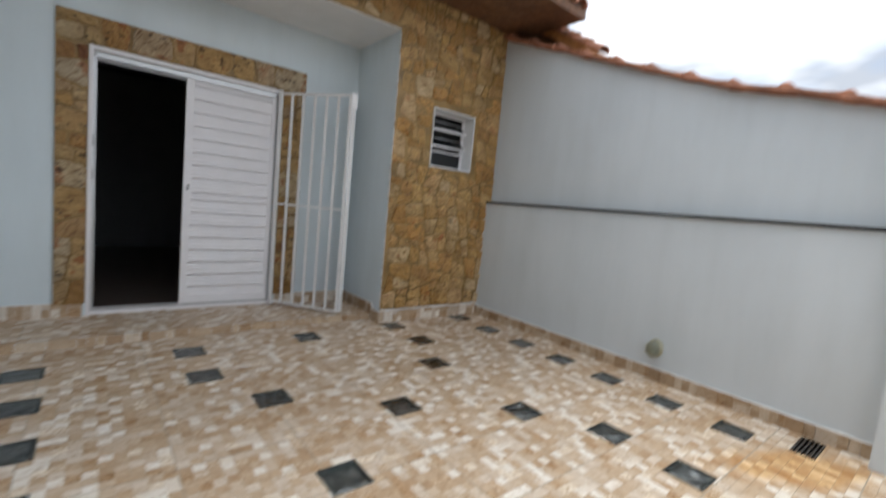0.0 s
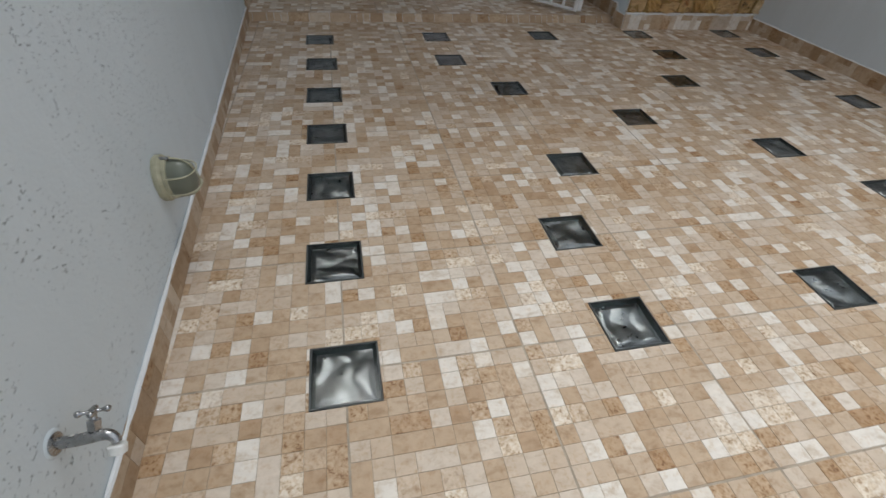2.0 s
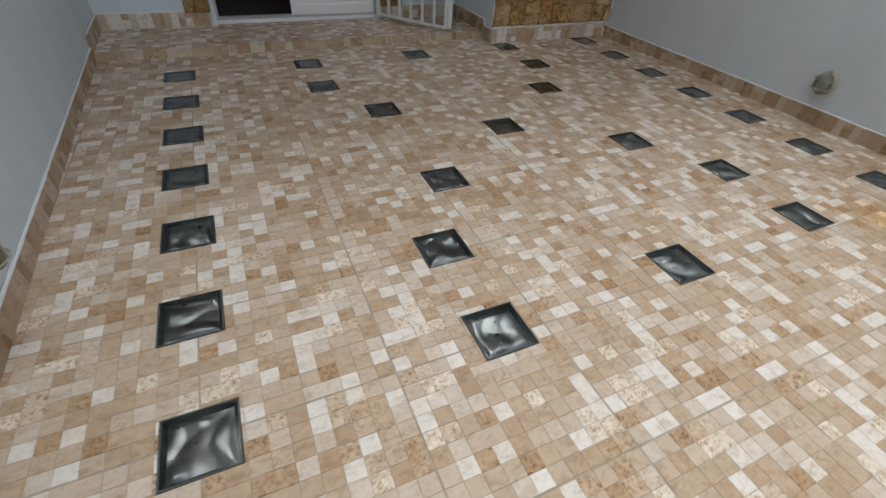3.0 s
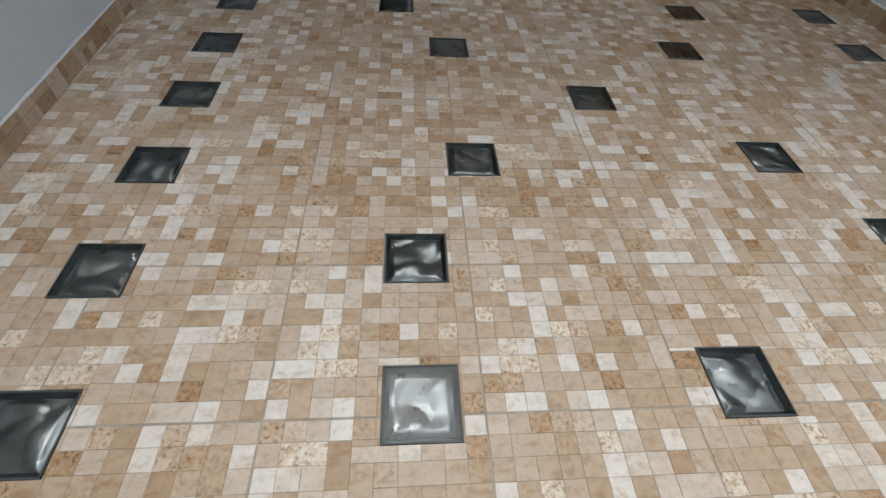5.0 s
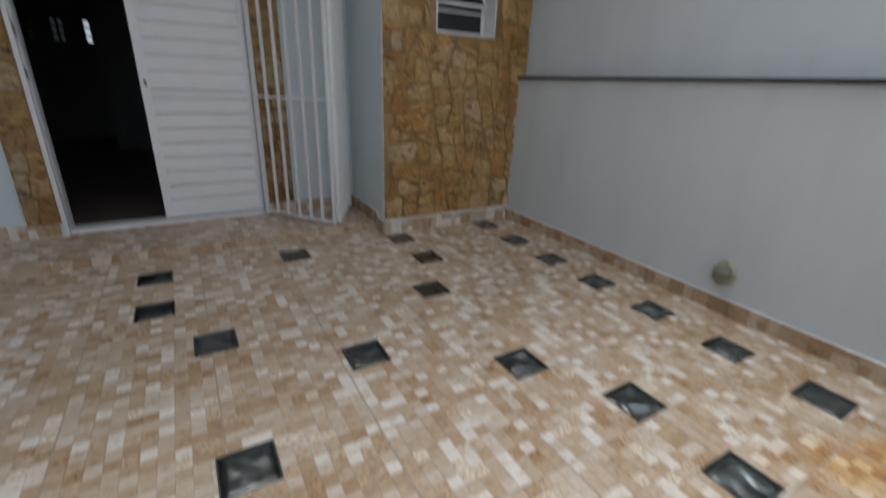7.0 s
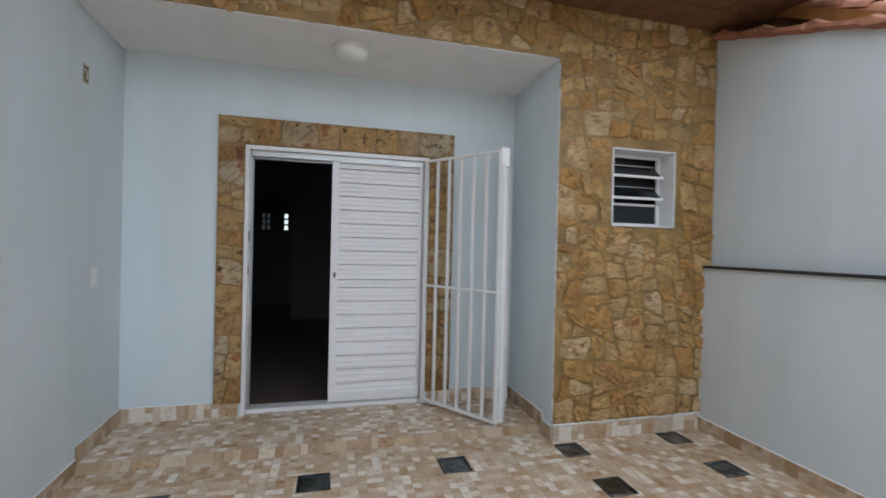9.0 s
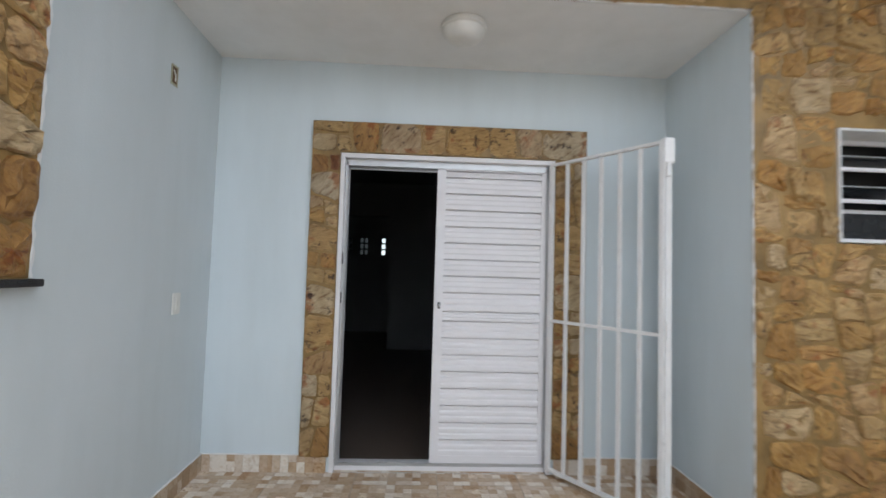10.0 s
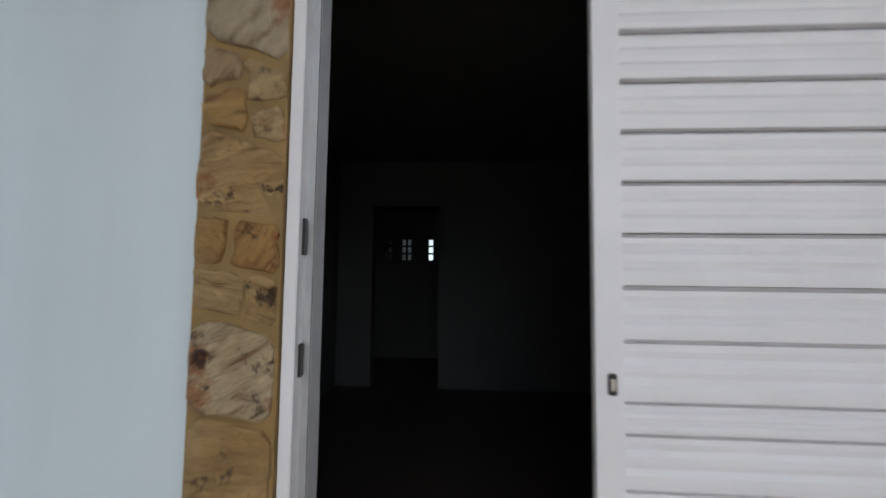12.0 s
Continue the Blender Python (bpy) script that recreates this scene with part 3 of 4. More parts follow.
CUT = [(x - HB, y - HB, x + HB, y + HB) for x, y in BLOCKS]
DRAIN = (3.42, 0.635, 3.72, 0.755)
CUT.append(DRAIN)

floor = thing("floor", "beige travertine-look mosaic tile floor with dark glass blocks let in", "floor", kind="structure")
rng = random.Random(7)
TX, TY, CX, CY = 0.52, 0.447, 10, 9
GAP = 0.0003


def floor_tile(x0, y0, nx, ny, cw, ch, zfun, holes, xmin=-9.0, xmax=9.0, ymax=9.0):
    """One big tile: its bed and its mosaic cells, cut round the blocks."""
    bld = Build()
    near = [h for h in holes if h[0] < x0 + nx * cw and h[2] > x0 and h[1] < y0 + ny * ch and h[3] > y0]
    x_end, y_end = min(xmax, x0 + nx * cw), min(ymax, y0 + ny * ch)
    for rx0, ry0, rx1, ry1 in clip_out((max(x0, xmin), y0, x_end, y_end), near):
        bld.add([(rx0, ry0, zfun(ry0) - 0.0014), (rx1, ry0, zfun(ry0) - 0.0014), (rx1, ry1, zfun(ry1 - 1e-4) - 0.0014), (rx0, ry1, zfun(ry1 - 1e-4) - 0.0014)], [(0, 1, 2, 3)], 1)
    used = set()
    for j in range(ny):
        for i in range(nx):
            if (i, j) in used:
                continue
            w = h = 1
            r = rng.random()
            if r < 0.08 and i + 1 < nx and (i + 1, j) not in used:
                w = 2
            elif r < 0.12 and j + 1 < ny:
                h = 2
            for a in range(w):
                for c in range(h):
                    used.add((i + a, j + c))
            gx, gy = GAP, GAP
            cell = (max(x0 + i * cw + (0.0027 if i == 0 else gx), xmin), y0 + j * ch + (0.0027 if j == 0 else gy),
                    min(x0 + (i + w) * cw - (0.0027 if i + w == nx else gx), xmax), min(y0 + (j + h) * ch - (0.0027 if j + h == ny else gy), ymax))
            if cell[2] - cell[0] < 0.004 or cell[3] - cell[1] < 0.004:
                continue
            dz = rng.uniform(-0.0005, 0.0005)
            jx, jy = rng.uniform(-0.0005, 0.0005), rng.uniform(-0.0005, 0.0005)
            for a0, c0, a1, c1 in clip_out(cell, near):
                if a1 - a0 < 0.004 or c1 - c0 < 0.004:
                    continue
                e = 0.0006
                z0, z1 = zfun(c0) + dz, zfun(c1 - 1e-4) + dz
                v = [(a0, c0, z0 - 0.0013), (a1, c0, z0 - 0.0013), (a1, c1, z1 - 0.0013), (a0, c1, z1 - 0.0013),
                     (a0 + e + max(0, jx), c0 + e + max(0, jy), z0), (a1 - e, c0 + e + max(0, -jy), z0), (a1 - e + min(0, jx), c1 - e, z1), (a0 + e, c1 - e + min(0, jy), z1)]
                bld.add(v, [(4, 5, 6, 7), (0, 1, 5, 4), (1, 2, 6, 5), (2, 3, 7, 6), (3, 0, 4, 7)], 0)
    if len(bld.f):
        return bld.make("floor_tile", [M_TILE, M_GROUT], floor)


for j in range(-4, 8):
    for i in range(-2, 9):
        x0, y0 = 0.525 + (i - 1) * TX, 0.868 + (j - 1) * TY
        if y0 + TY < FRONT or y0 > STEP or x0 > LOW_R:
            continue
        floor_tile(x0, y0, CX, CY, TX / CX, TY / CY, floor_z, CUT, xmin=left_x(y0 + 0.2) - 0.012, xmax=LOW_R, ymax=STEP)
for j in range(2):
    for i in range(7):
        floor_tile(PORCH_L - 0.05 + i * TX, STEP + 0.002 + j * TY, CX, CY, TX / CX, TY / CY, lambda y: PORCH_Z, [], xmin=left_x(4.3) - 0.02, xmax=PORCH_R, ymax=BACK)
for i in range(3):
    floor_tile(DX0 + 0.028 + i * TX, BACK + 0.001, CX, 1, TX / CX, 0.026, lambda y: PORCH_Z + 0.0026, [], xmax=DX1 - 0.028)
b = Build()
x = PORCH_L - 0.01
while x < PORCH_R + 0.0:
    w = rng.choice((0.052, 0.052, 0.104, 0.156))
    xe, zl, zh = min(x + w - 0.002, PORCH_R), floor_z(4.0), PORCH_Z + 0.0005
    b.add([(x, STEP - 0.035, zl), (xe, STEP - 0.035, zl), (xe, STEP + 0.006, zh), (x, STEP + 0.006, zh)], [(0, 1, 2, 3)])
    x += w
tagged(b.make("porch_step", M_TILE_SHADED), "low tiled step edge of the porch", "step", kind="structure")

# glass blocks
rng = random.Random(3)


def wavy_base(seed, s, amp):
    """Crumpled underside of a cast block: broad swells with a few sharp creases, level at its edge."""
    r = random.Random(seed)
    n = 36
    a1, a2, a3, p1, p2, p3 = (r.uniform(0, 6.28) for _ in range(6))
    v, f = [], []
    for j in range(n + 1):
        for i in range(n + 1):
            x, y = -s + 2 * s * i / n, -s + 2 * s * j / n
            edge = min(1.0, min(s - abs(x), s - abs(y)) / 0.014)
            wx, wy = x + 0.010 * math.sin(60 * y + p1), y + 0.010 * math.sin(52 * x + p2)
            swell = 0.0030 * math.sin(42 * (wx * math.cos(a1) + wy * math.sin(a1)) + p3)
            crease = 0.0034 * abs(math.sin(30 * (wx * math.cos(a2) + wy * math.sin(a2)) + p1)) + 0.0022 * abs(math.sin(44 * (wx * math.cos(a3) + wy * math.sin(a3)) + p2))
            v.append((x, y, (swell + crease) * edge * amp))
    for j in range(n):
        for i in range(n):
            q = j * (n + 1) + i
            f.append((q, q + 1, q + n + 2, q + n + 1))
    return Build().add(v, f)


def square_ring(r0, z0, r1, z1):
    """Four sloping sides between two squares."""
    v = [(r * cx, r * cy, z) for r, z in ((r0, z0), (r1, z1)) for cx, cy in ((-1, -1), (1, -1), (1, 1), (-1, 1))]
    return Build().add(v, [(k, (k + 1) % 4, 4 + (k + 1) % 4, 4 + k) for k in range(4)])


for k, (x, y) in enumerate(BLOCKS):
    e = thing("glass_block", "square dark wavy glass block set flush in the tile floor", "glass block", (x, y, floor_z(y)), group="glass blocks in the floor")
    e.rotation_euler = (0.01, 0, random.uniform(-0.012, 0.012))
    rim = Build()
    o, i = HB - 0.0015, 0.090
    for s0, s1 in (((-o, -o), (o, -i)), ((-o, i), (o, o)), ((-o, -i), (-i, i)), ((i, -i), (o, i))):
        rim.box((*s0, -0.06), (*s1, 0.0012 + 0.0008 * (k % 3)))
    rim.make("rim", M_BFRAME, e, "dark grey rim", bevel=0.001)
    Build().add([(-0.09, -0.09, -0.0015), (0.09, -0.09, -0.0015), (0.09, 0.09, -0.0015), (-0.09, 0.09, -0.0015)], [(0, 1, 2, 3)]).make("glass", M_BLOCK, e, "thick flat glass face")
    square_ring(0.0898, -0.003, 0.079, -0.019).make("side", M_LIP, e, "grey-green sloping glass side")
    base = wavy_base(300 + 7 * k, 0.079, 1.15)
    base.v = [(a, c, d - 0.019) for a, c, d in base.v]
    base.make("underside", M_CAVITY, e, "dark crumpled glass underside", smooth=True)

# drain
dr = thing("floor_drain", "dark iron floor drain grate with long slots", "drain", (3.57, 0.695, floor_z(0.695)))
b = Build()
for s0, s1 in (((-0.148, -0.058), (0.148, -0.048)), ((-0.148, 0.048), (0.148, 0.058)), ((-0.148, -0.048), (-0.138, 0.048)), ((0.138, -0.048), (0.148, 0.048))):
    b.box((*s0, -0.03), (*s1, 0.002))
b.make("frame", M_IRON, dr, bevel=0.001)
for k in range(4):
    Build().box((-0.138, -0.038 + k * 0.022, -0.012), (0.138, -0.028 + k * 0.022, 0.001)).make("bar", M_IRON, dr)
Build().box((-0.147, -0.057, -0.06), (0.147, 0.057, -0.05)).make("pit", M_DARK, dr)


# ---- skirting of the same tile ----
def skirting(name, a, c, height, out, zf, mat=None, thick=1.0):
    """Tile pieces of two rows of cells from a to c, standing out to the side `out`."""
    e = thing(name, "beige mosaic tile skirting along the wall foot", "skirting", kind="structure")
    r = random.Random(len(name))
    a, c, out = Vector(a), Vector(c), Vector(out)
    d = (c - a).normalized()
    total, s = (c - a).length, 0.0
    while s < total - 0.01:
        ln = min(0.447, total - s)
        bld, t = Build(), 0.0
        while t < ln - 0.004:
            w = min(r.choice((0.052, 0.052, 0.104)), ln - t)
            cut = r.choice((0.35, 0.6, 0.6, 1.0))
            for h0, h1 in ((0, cut), (cut, 1)) if cut < 1 else ((0, 1),):
                p0, p1 = a + d * (s + t + 0.0008), a + d * (s + t + w - 0.0008)
                z = zf(p0.y)
                q0, q1 = z + height * h0 + 0.0006, z + height * h1 - 0.0006
                v = [(p0.x, p0.y, q0), (p1.x, p1.y, q0), (p1.x, p1.y, q1), (p0.x, p0.y, q1)]
                bld.add(v + [(x + out.x, y + out.y, zz) for x, y, zz in v], [(0, 1, 2, 3), (4, 7, 6, 5), (0, 4, 5, 1), (1, 5, 6, 2), (2, 6, 7, 3), (3, 7, 4, 0)])
            t += w
        bld.make("skirting_tile", mat or M_TILE_SHADED, e)
        s += ln
    bead = Build()
    pts = [a + d * min(total, k * 0.05) for k in range(int(total / 0.05) + 2)]
    bead.tube([(p.x + out.x * 0.5, p.y + out.y * 0.5, zf(p.y) + height + r.uniform(-0.002, 0.002)) for p in pts], [r.uniform(0.004, 0.0075) * thick for _ in pts], 6)
    bead.make("paint_bead", M_SPLASH, e, "uneven white paint line", smooth=True)
    return e


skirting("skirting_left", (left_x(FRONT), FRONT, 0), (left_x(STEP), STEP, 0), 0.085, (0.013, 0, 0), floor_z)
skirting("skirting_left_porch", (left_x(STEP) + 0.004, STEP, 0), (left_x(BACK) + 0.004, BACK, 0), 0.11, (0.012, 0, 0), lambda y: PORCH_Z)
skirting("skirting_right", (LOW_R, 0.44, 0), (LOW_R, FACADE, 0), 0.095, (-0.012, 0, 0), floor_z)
skirting("skirting_facade", (PORCH_R, FACADE, 0), (LOW_R - 0.012, FACADE, 0), 0.125, (0, -0.014, 0), floor_z, M_TILE, 2.3)
skirting("skirting_back_left", (left_x(BACK) + 0.018, BACK, 0), (DX0 - 0.02, BACK, 0), 0.11, (0, -0.012, 0), lambda y: PORCH_Z, M_TILE)
skirting("skirting_back_right", (DX1 + 0.02, BACK, 0), (PORCH_R - 0.014, BACK, 0), 0.11, (0, -0.012, 0), lambda y: PORCH_Z, M_TILE)
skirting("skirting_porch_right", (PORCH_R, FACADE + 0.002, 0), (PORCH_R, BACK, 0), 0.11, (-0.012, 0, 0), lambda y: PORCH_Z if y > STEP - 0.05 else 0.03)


# ---- entrance door ----
door = thing("door_1", "white aluminium sliding door with a louvred leaf, half open", "door", (DX0, BACK, PORCH_Z), kind="structure")
W, H = DX1 - DX0, DZ1 - PORCH_Z
for nm, s0, s1 in (("jamb", (0, -0.012, 0), (0.028, 0.10, H)), ("jamb", (W - 0.028, -0.012, 0), (W, 0.13, H)), ("head", (0.028, -0.012, H - 0.03), (W - 0.028, 0.13, H)),
                   ("sill", (0.028, 0.026, 0), (W - 0.028, 0.13, 0.03))):
    Build().box(s0, s1).make(nm, M_ALU, door, bevel=0.002)
for nm, s0, s1 in (("track", (0.03, 0.03, 0.03), (W - 0.03, 0.036, 0.05)), ("track", (0.03, 0.085, 0.03), (W - 0.03, 0.091, 0.05)),
                   ("track", (0.03, 0.03, H - 0.075), (W - 0.03, 0.036, H - 0.03)), ("track", (0.03, 0.085, H - 0.09), (W - 0.03, 0.091, H - 0.03)),
                   ("track", (0.028, 0.03, 0.05), (0.045, 0.036, H - 0.05)), ("track", (0.028, 0.085, 0.05), (0.05, 0.091, H - 0.05)),
                   ("track", (W - 0.045, 0.03, 0.05), (W - 0.028, 0.036, H - 0.05))):
    Build().box(s0, s1).make(nm, M_TRACK, door)
# thin black strip laid on the jamb as the shade of a groove
Build().box((0.027, 0.046, 0.05), (0.0295, 0.060, H - 0.05)).make("dark_groove", M_DARK, door, "black strip standing for the dark gap in the jamb")
for z, h in ((1.36, 0.08), (1.10, 0.07)):
    Build().box((0.028, 0.008, z), (0.034, 0.024, z + h)).make("strike_plate", M_DARK, door, "black strike plate", bevel=0.001)


def louvred_leaf(x0, x1, y, name):
    leaf = Build()
    z0, z1 = 0.038, H - 0.038
    leaf.box((x0, y, z0), (x0 + 0.06, y + 0.03, z1)).box((x1 - 0.045, y, z0), (x1, y + 0.03, z1))
    leaf.box((x0 + 0.06, y, z0), (x1 - 0.045, y + 0.03, z0 + 0.06)).box((x0 + 0.06, y, z1 - 0.045), (x1 - 0.045, y + 0.03, z1))
    leaf = leaf.make(name, M_ALU, door, "white louvred leaf", bevel=0.0015)
    pitch, middle = 0.1134, 1.19
    heights = [(middle + k * pitch, middle + (k + 1) * pitch) for k in range(7)]
    heights += [(middle + 7 * pitch, z1 - 0.045), (1.063, middle), (0.997, 1.063)]
    top = 0.997
    while top > z0 + 0.075:
        low = max(top - pitch, z0 + 0.06)
        heights.append((low, top))
        top = low
    for lo, hi in heights:
        h = hi - lo
        prof = [(0.004, 0), (0.003, h * 0.12), (0.004, h * 0.26), (0.0105, h * 0.36), (0.0085, h * 0.46), (0.0095, h * 0.58), (0.0155, h * 0.68), (0.0135, h * 0.8), (0.0145, h - 0.011), (0.023, h - 0.008), (0.028, h - 0.001), (0.028, 0)]
        v = [(xx, y + d, lo + u) for xx in (x0 + 0.06, x1 - 0.045) for d, u in prof]
        n = len(prof)
        Build().add(v, [(i, (i + 1) % n, n + (i + 1) % n, n + i) for i in range(n)] + [tuple(range(n)), tuple(range(n, 2 * n))]).make("slat", M_ALU, leaf)
    return leaf


leaf = louvred_leaf(0.655, W - 0.03, 0.04, "leaf")
b = Build().box((0.680, 0.031, 1.075), (0.698, 0.041, 1.12))
b.make("finger_pull", M_DARK, leaf, "black recessed finger pull", bevel=0.003)
Build().box((0.683, 0.0295, 1.085), (0.695, 0.0312, 1.11)).make("pull_plate", M_CHROME, leaf)
# second leaf stands behind the first
g = Build()
gx0, gx1, gz0, gz1 = 0.69, W - 0.032, 0.05, H - 0.05
g.box((gx0, 0.095, gz0), (gx0 + 0.05, 0.12, gz1)).box((gx1 - 0.05, 0.095, gz0), (gx1, 0.12, gz1)).box((gx0, 0.095, gz0), (gx1, 0.119, gz0 + 0.06)).box((gx0, 0.095, gz1 - 0.05), (gx1, 0.119, gz1))
g.make("rear_leaf", M_ALU, door)
Build().box((gx0 + 0.05, 0.105, gz0 + 0.06), (gx1 - 0.05, 0.109, gz1 - 0.05)).make("rear_glass", M_SLAT, door)


# ---- folding bar gate ----
gate = thing("folding_gate", "white painted steel bar gate folded open beside the door", "gate", (DX1 - 0.02, BACK - 0.02, PORCH_Z + 0.035))
GH = 2.05


def gate_panel(p, q, bars, name):
    """Frame and square bars between two plan points; the bars are sub-parts."""
    p, q = Vector((*p, 0)), Vector((*q, 0))
    d = (q - p).normalized()
    post = [(-0.014, -0.014), (0.014, -0.014), (0.014, 0.014), (-0.014, 0.014)]
    fr = Build().prism(post, p, p + Vector((0, 0, GH)), up=d).make(name, M_WHITE, gate, bevel=0.0015)
    Build().prism(post, q, q + Vector((0, 0, GH)), up=d).make("stile", M_WHITE, fr, bevel=0.0015)
    flat = [(-0.016, -0.009), (0.016, -0.009), (0.016, 0.009), (-0.016, 0.009)]
    for z in (0.010, 0.985, GH - 0.010):
        Build().prism(flat, p + d * 0.014 + Vector((0, 0, z)), q - d * 0.014 + Vector((0, 0, z))).make("rail", M_WHITE, fr, bevel=0.0015)
    n = bars + 1
    for k in range(1, n):
        at = p + (q - p) * (k / n)
        for z0, z1 in ((0.019, 0.976), (0.994, GH - 0.019)):
            Build().prism([(-0.008, -0.011), (0.008, -0.011), (0.008, 0.011), (-0.008, 0.011)], at + Vector((0, 0, z0)), at + Vector((0, 0, z1)), up=d).make("bar", M_WHITE, fr)
    return fr


G1, G2, G3 = (0.0, 0.0), (0.432, -0.606), (0.735, -0.07)
gate_panel(G1, G2, 5, "front_panel")
gate_panel((G2[0] + 0.046, G2[1] + 0.016), G3, 4, "rear_panel")
e2 = (G2[0] + 0.022, G2[1] - 0.004)
Build().box((e2[0] - 0.03, e2[1] - 0.024, GH - 0.13), (e2[0] + 0.035, e2[1] + 0.03, GH + 0.012)).make("lock_box", M_WHITE, gate, "white welded lock box", bevel=0.006)
for z in (0.06, 0.97, GH - 0.2):
    Build().tube([(e2[0], e2[1] - 0.012, z), (e2[0], e2[1] - 0.012, z + 0.09)], 0.011, 12).make("hinge", M_WHITE, gate, smooth=True)
for z in (0.2, 1.0, 1.8):
    Build().tube([(-0.012, 0.006, z), (-0.012, 0.006, z + 0.07)], 0.009, 10).make("hinge", M_WHITE, gate, smooth=True)


# ---- small louvred window ----
win = thing("window_1", "small white louvred bathroom window in the stone wall", "window", (WX0, FACADE, WZ0), kind="structure")
WW, WH = WX1 - WX0, WZ1 - WZ0
b = Build()
for s0, s1 in (((0, -0.03, 0), (0.012, 0.165, WH)), ((WW - 0.012, -0.03, 0), (WW, 0.165, WH)), ((0.012, -0.03, 0), (WW - 0.012, 0.165, 0.012)), ((0.012, -0.03, WH - 0.012), (WW - 0.012, 0.165, WH))):
    b.box(s0, s1)
b.make("reveal", M_SPLASH, win, "white painted reveal", bevel=0.003)
for s0, s1 in (((0.012, 0.125, 0.012), (0.04, 0.15, WH - 0.012)), ((WW - 0.04, 0.125, 0.012), (WW - 0.012, 0.15, WH - 0.012)), ((0.04, 0.125, 0.012), (WW - 0.04, 0.15, 0.036)), ((0.04, 0.125, WH - 0.036), (WW - 0.04, 0.15, WH - 0.012))):
    Build().box(s0, s1).make("window_frame", M_ALU, win, bevel=0.002)
for k, z in enumerate((0.225, 0.395)):
    v = [(0.042, 0.065, z), (WW - 0.042, 0.065, z), (WW - 0.042, 0.165, z + 0.10), (0.042, 0.165, z + 0.10)]
    Build().add(v + [(a, c, d + 0.006) for a, c, d in v], [(0, 3, 2, 1), (4, 5, 6, 7), (0, 1, 5, 4), (1, 2, 6, 5), (2, 3, 7, 6), (3, 0, 4, 7)]).make("louvre", M_SLAT, win, "grey glass louvre")
    Build().box((0.04, 0.05, z - 0.006), (WW - 0.04, 0.068, z + 0.014)).make("louvre_rail", M_ALU, win, bevel=0.002)
Build().box((0.04, 0.137, 0.036), (WW - 0.04, 0.141, 0.175)).make("pane", M_SLAT, win)
Build().box((0.04, 0.127, 0.175), (WW - 0.04, 0.149, 0.195)).make("transom", M_ALU, win, bevel=0.002)
for z in (0.33, 0.50):
    Build().box((0.04, 0.155, z - 0.004), (WW - 0.04, 0.17, z + 0.004)).make("louvre_back_rail", M_TRACK, win)
# black sheet put in for the shade behind the louvres
Build().box((-0.02, 0.22, -0.02), (WW + 0.02, 0.23, WH + 0.02)).make("shade_sheet", M_DARK, win, "black sheet standing for the unlit space behind the window")


# ---- lamps, tap, switch ----
def bulkhead(at, turn):
    """Oval bulkhead lamp on a wall; +x is out of the wall before it is turned."""
    e = thing("bulkhead_lamp", "old cream bulkhead wall lamp with a wire guard", "wall lamp", at, group="bulkhead lamps low on the walls")
    sq = 1.25
    Build().lathe([(0.0, 0), (0.062, 0), (0.066, 0.006), (0.066, 0.022), (0.058, 0.03), (0.0, 0.03)], (0, 0, 0), "x", 32, sq).make("base", M_CREAM, e, smooth=True)
    Build().lathe([(0.058, 0.03), (0.060, 0.034), (0.060, 0.042), (0.053, 0.044), (0.05, 0.03)], (0, 0, 0), "x", 32, sq).make("ring", M_CREAM, e, smooth=True)
    pr = [(0.054, 0.036), (0.054, 0.066), (0.051, 0.088), (0.042, 0.104), (0.024, 0.113), (0.002, 0.115)]
    Build().lathe(pr, (0, 0, 0), "x", 32, sq).make("glass_dome", M_FROST, e, "ribbed clear glass dome", smooth=True)
    Build().tube([(0.03, 0, -0.02), (0.05, 0.012, -0.012), (0.065, -0.01, 0), (0.08, 0.01, 0.012), (0.09, 0, 0.02)], 0.011, 8).make("bulb", M_BULB, e, smooth=True)
    def arc(fn):
        return [fn(math.pi * k / 14) for k in range(15)]
    Build().tube(arc(lambda a: (0.04 + 0.084 * math.sin(a) ** 0.7, 0, 0.076 * math.cos(a))), 0.0028, 6).make("guard_wire", M_CREAM, e, smooth=True)
    for z in (-0.032, 0.032):
        Build().tube(arc(lambda a: (0.04 + 0.082 * math.sin(a) ** 0.6, 0.062 * math.cos(a), z)), 0.0028, 6).make("guard_wire", M_CREAM, e, smooth=True)
    for z in (-0.074, 0.074):
        Build().lathe([(0.007, 0.02), (0.007, 0.05), (0.003, 0.053)], (0, 0, z), "x", 10).make("screw", M_CHROME, e)
    e.rotation_euler = (0, 0, turn)
    e.scale = (0.9, 0.9, 0.9)
    return e


bulkhead((left_x(1.45), 1.45, 0.283), -0.04)
bulkhead((LOW_R, 1.72, 0.265), math.pi)

tap = thing("garden_tap", "worn chrome garden tap with a cross handle and white nozzle", "tap", (left_x(0.626), 0.626, 0.282))
tap.scale = (0.53, 0.53, 0.53)
Build().lathe([(0.0, 0), (0.043, 0), (0.046, 0.003), (0.041, 0.008), (0.030, 0.009), (0.0, 0.007)], (-0.002, 0, 0), "x", 20, 1.12).make("plaster_collar", M_YARD, tap, "rough painted plaster collar", smooth=True)
Build().lathe([(0.0, 0.006), (0.037, 0.006), (0.038, 0.011), (0.030, 0.017), (0.019, 0.019)], (0, 0, 0), "x", 24).make("flange", M_CHROME, tap, smooth=True)
bend = [(0.150 + 0.034 * math.sin(a), 0, -0.028 + 0.034 * math.cos(a)) for a in (math.radians(12 * k) for k in range(8))]
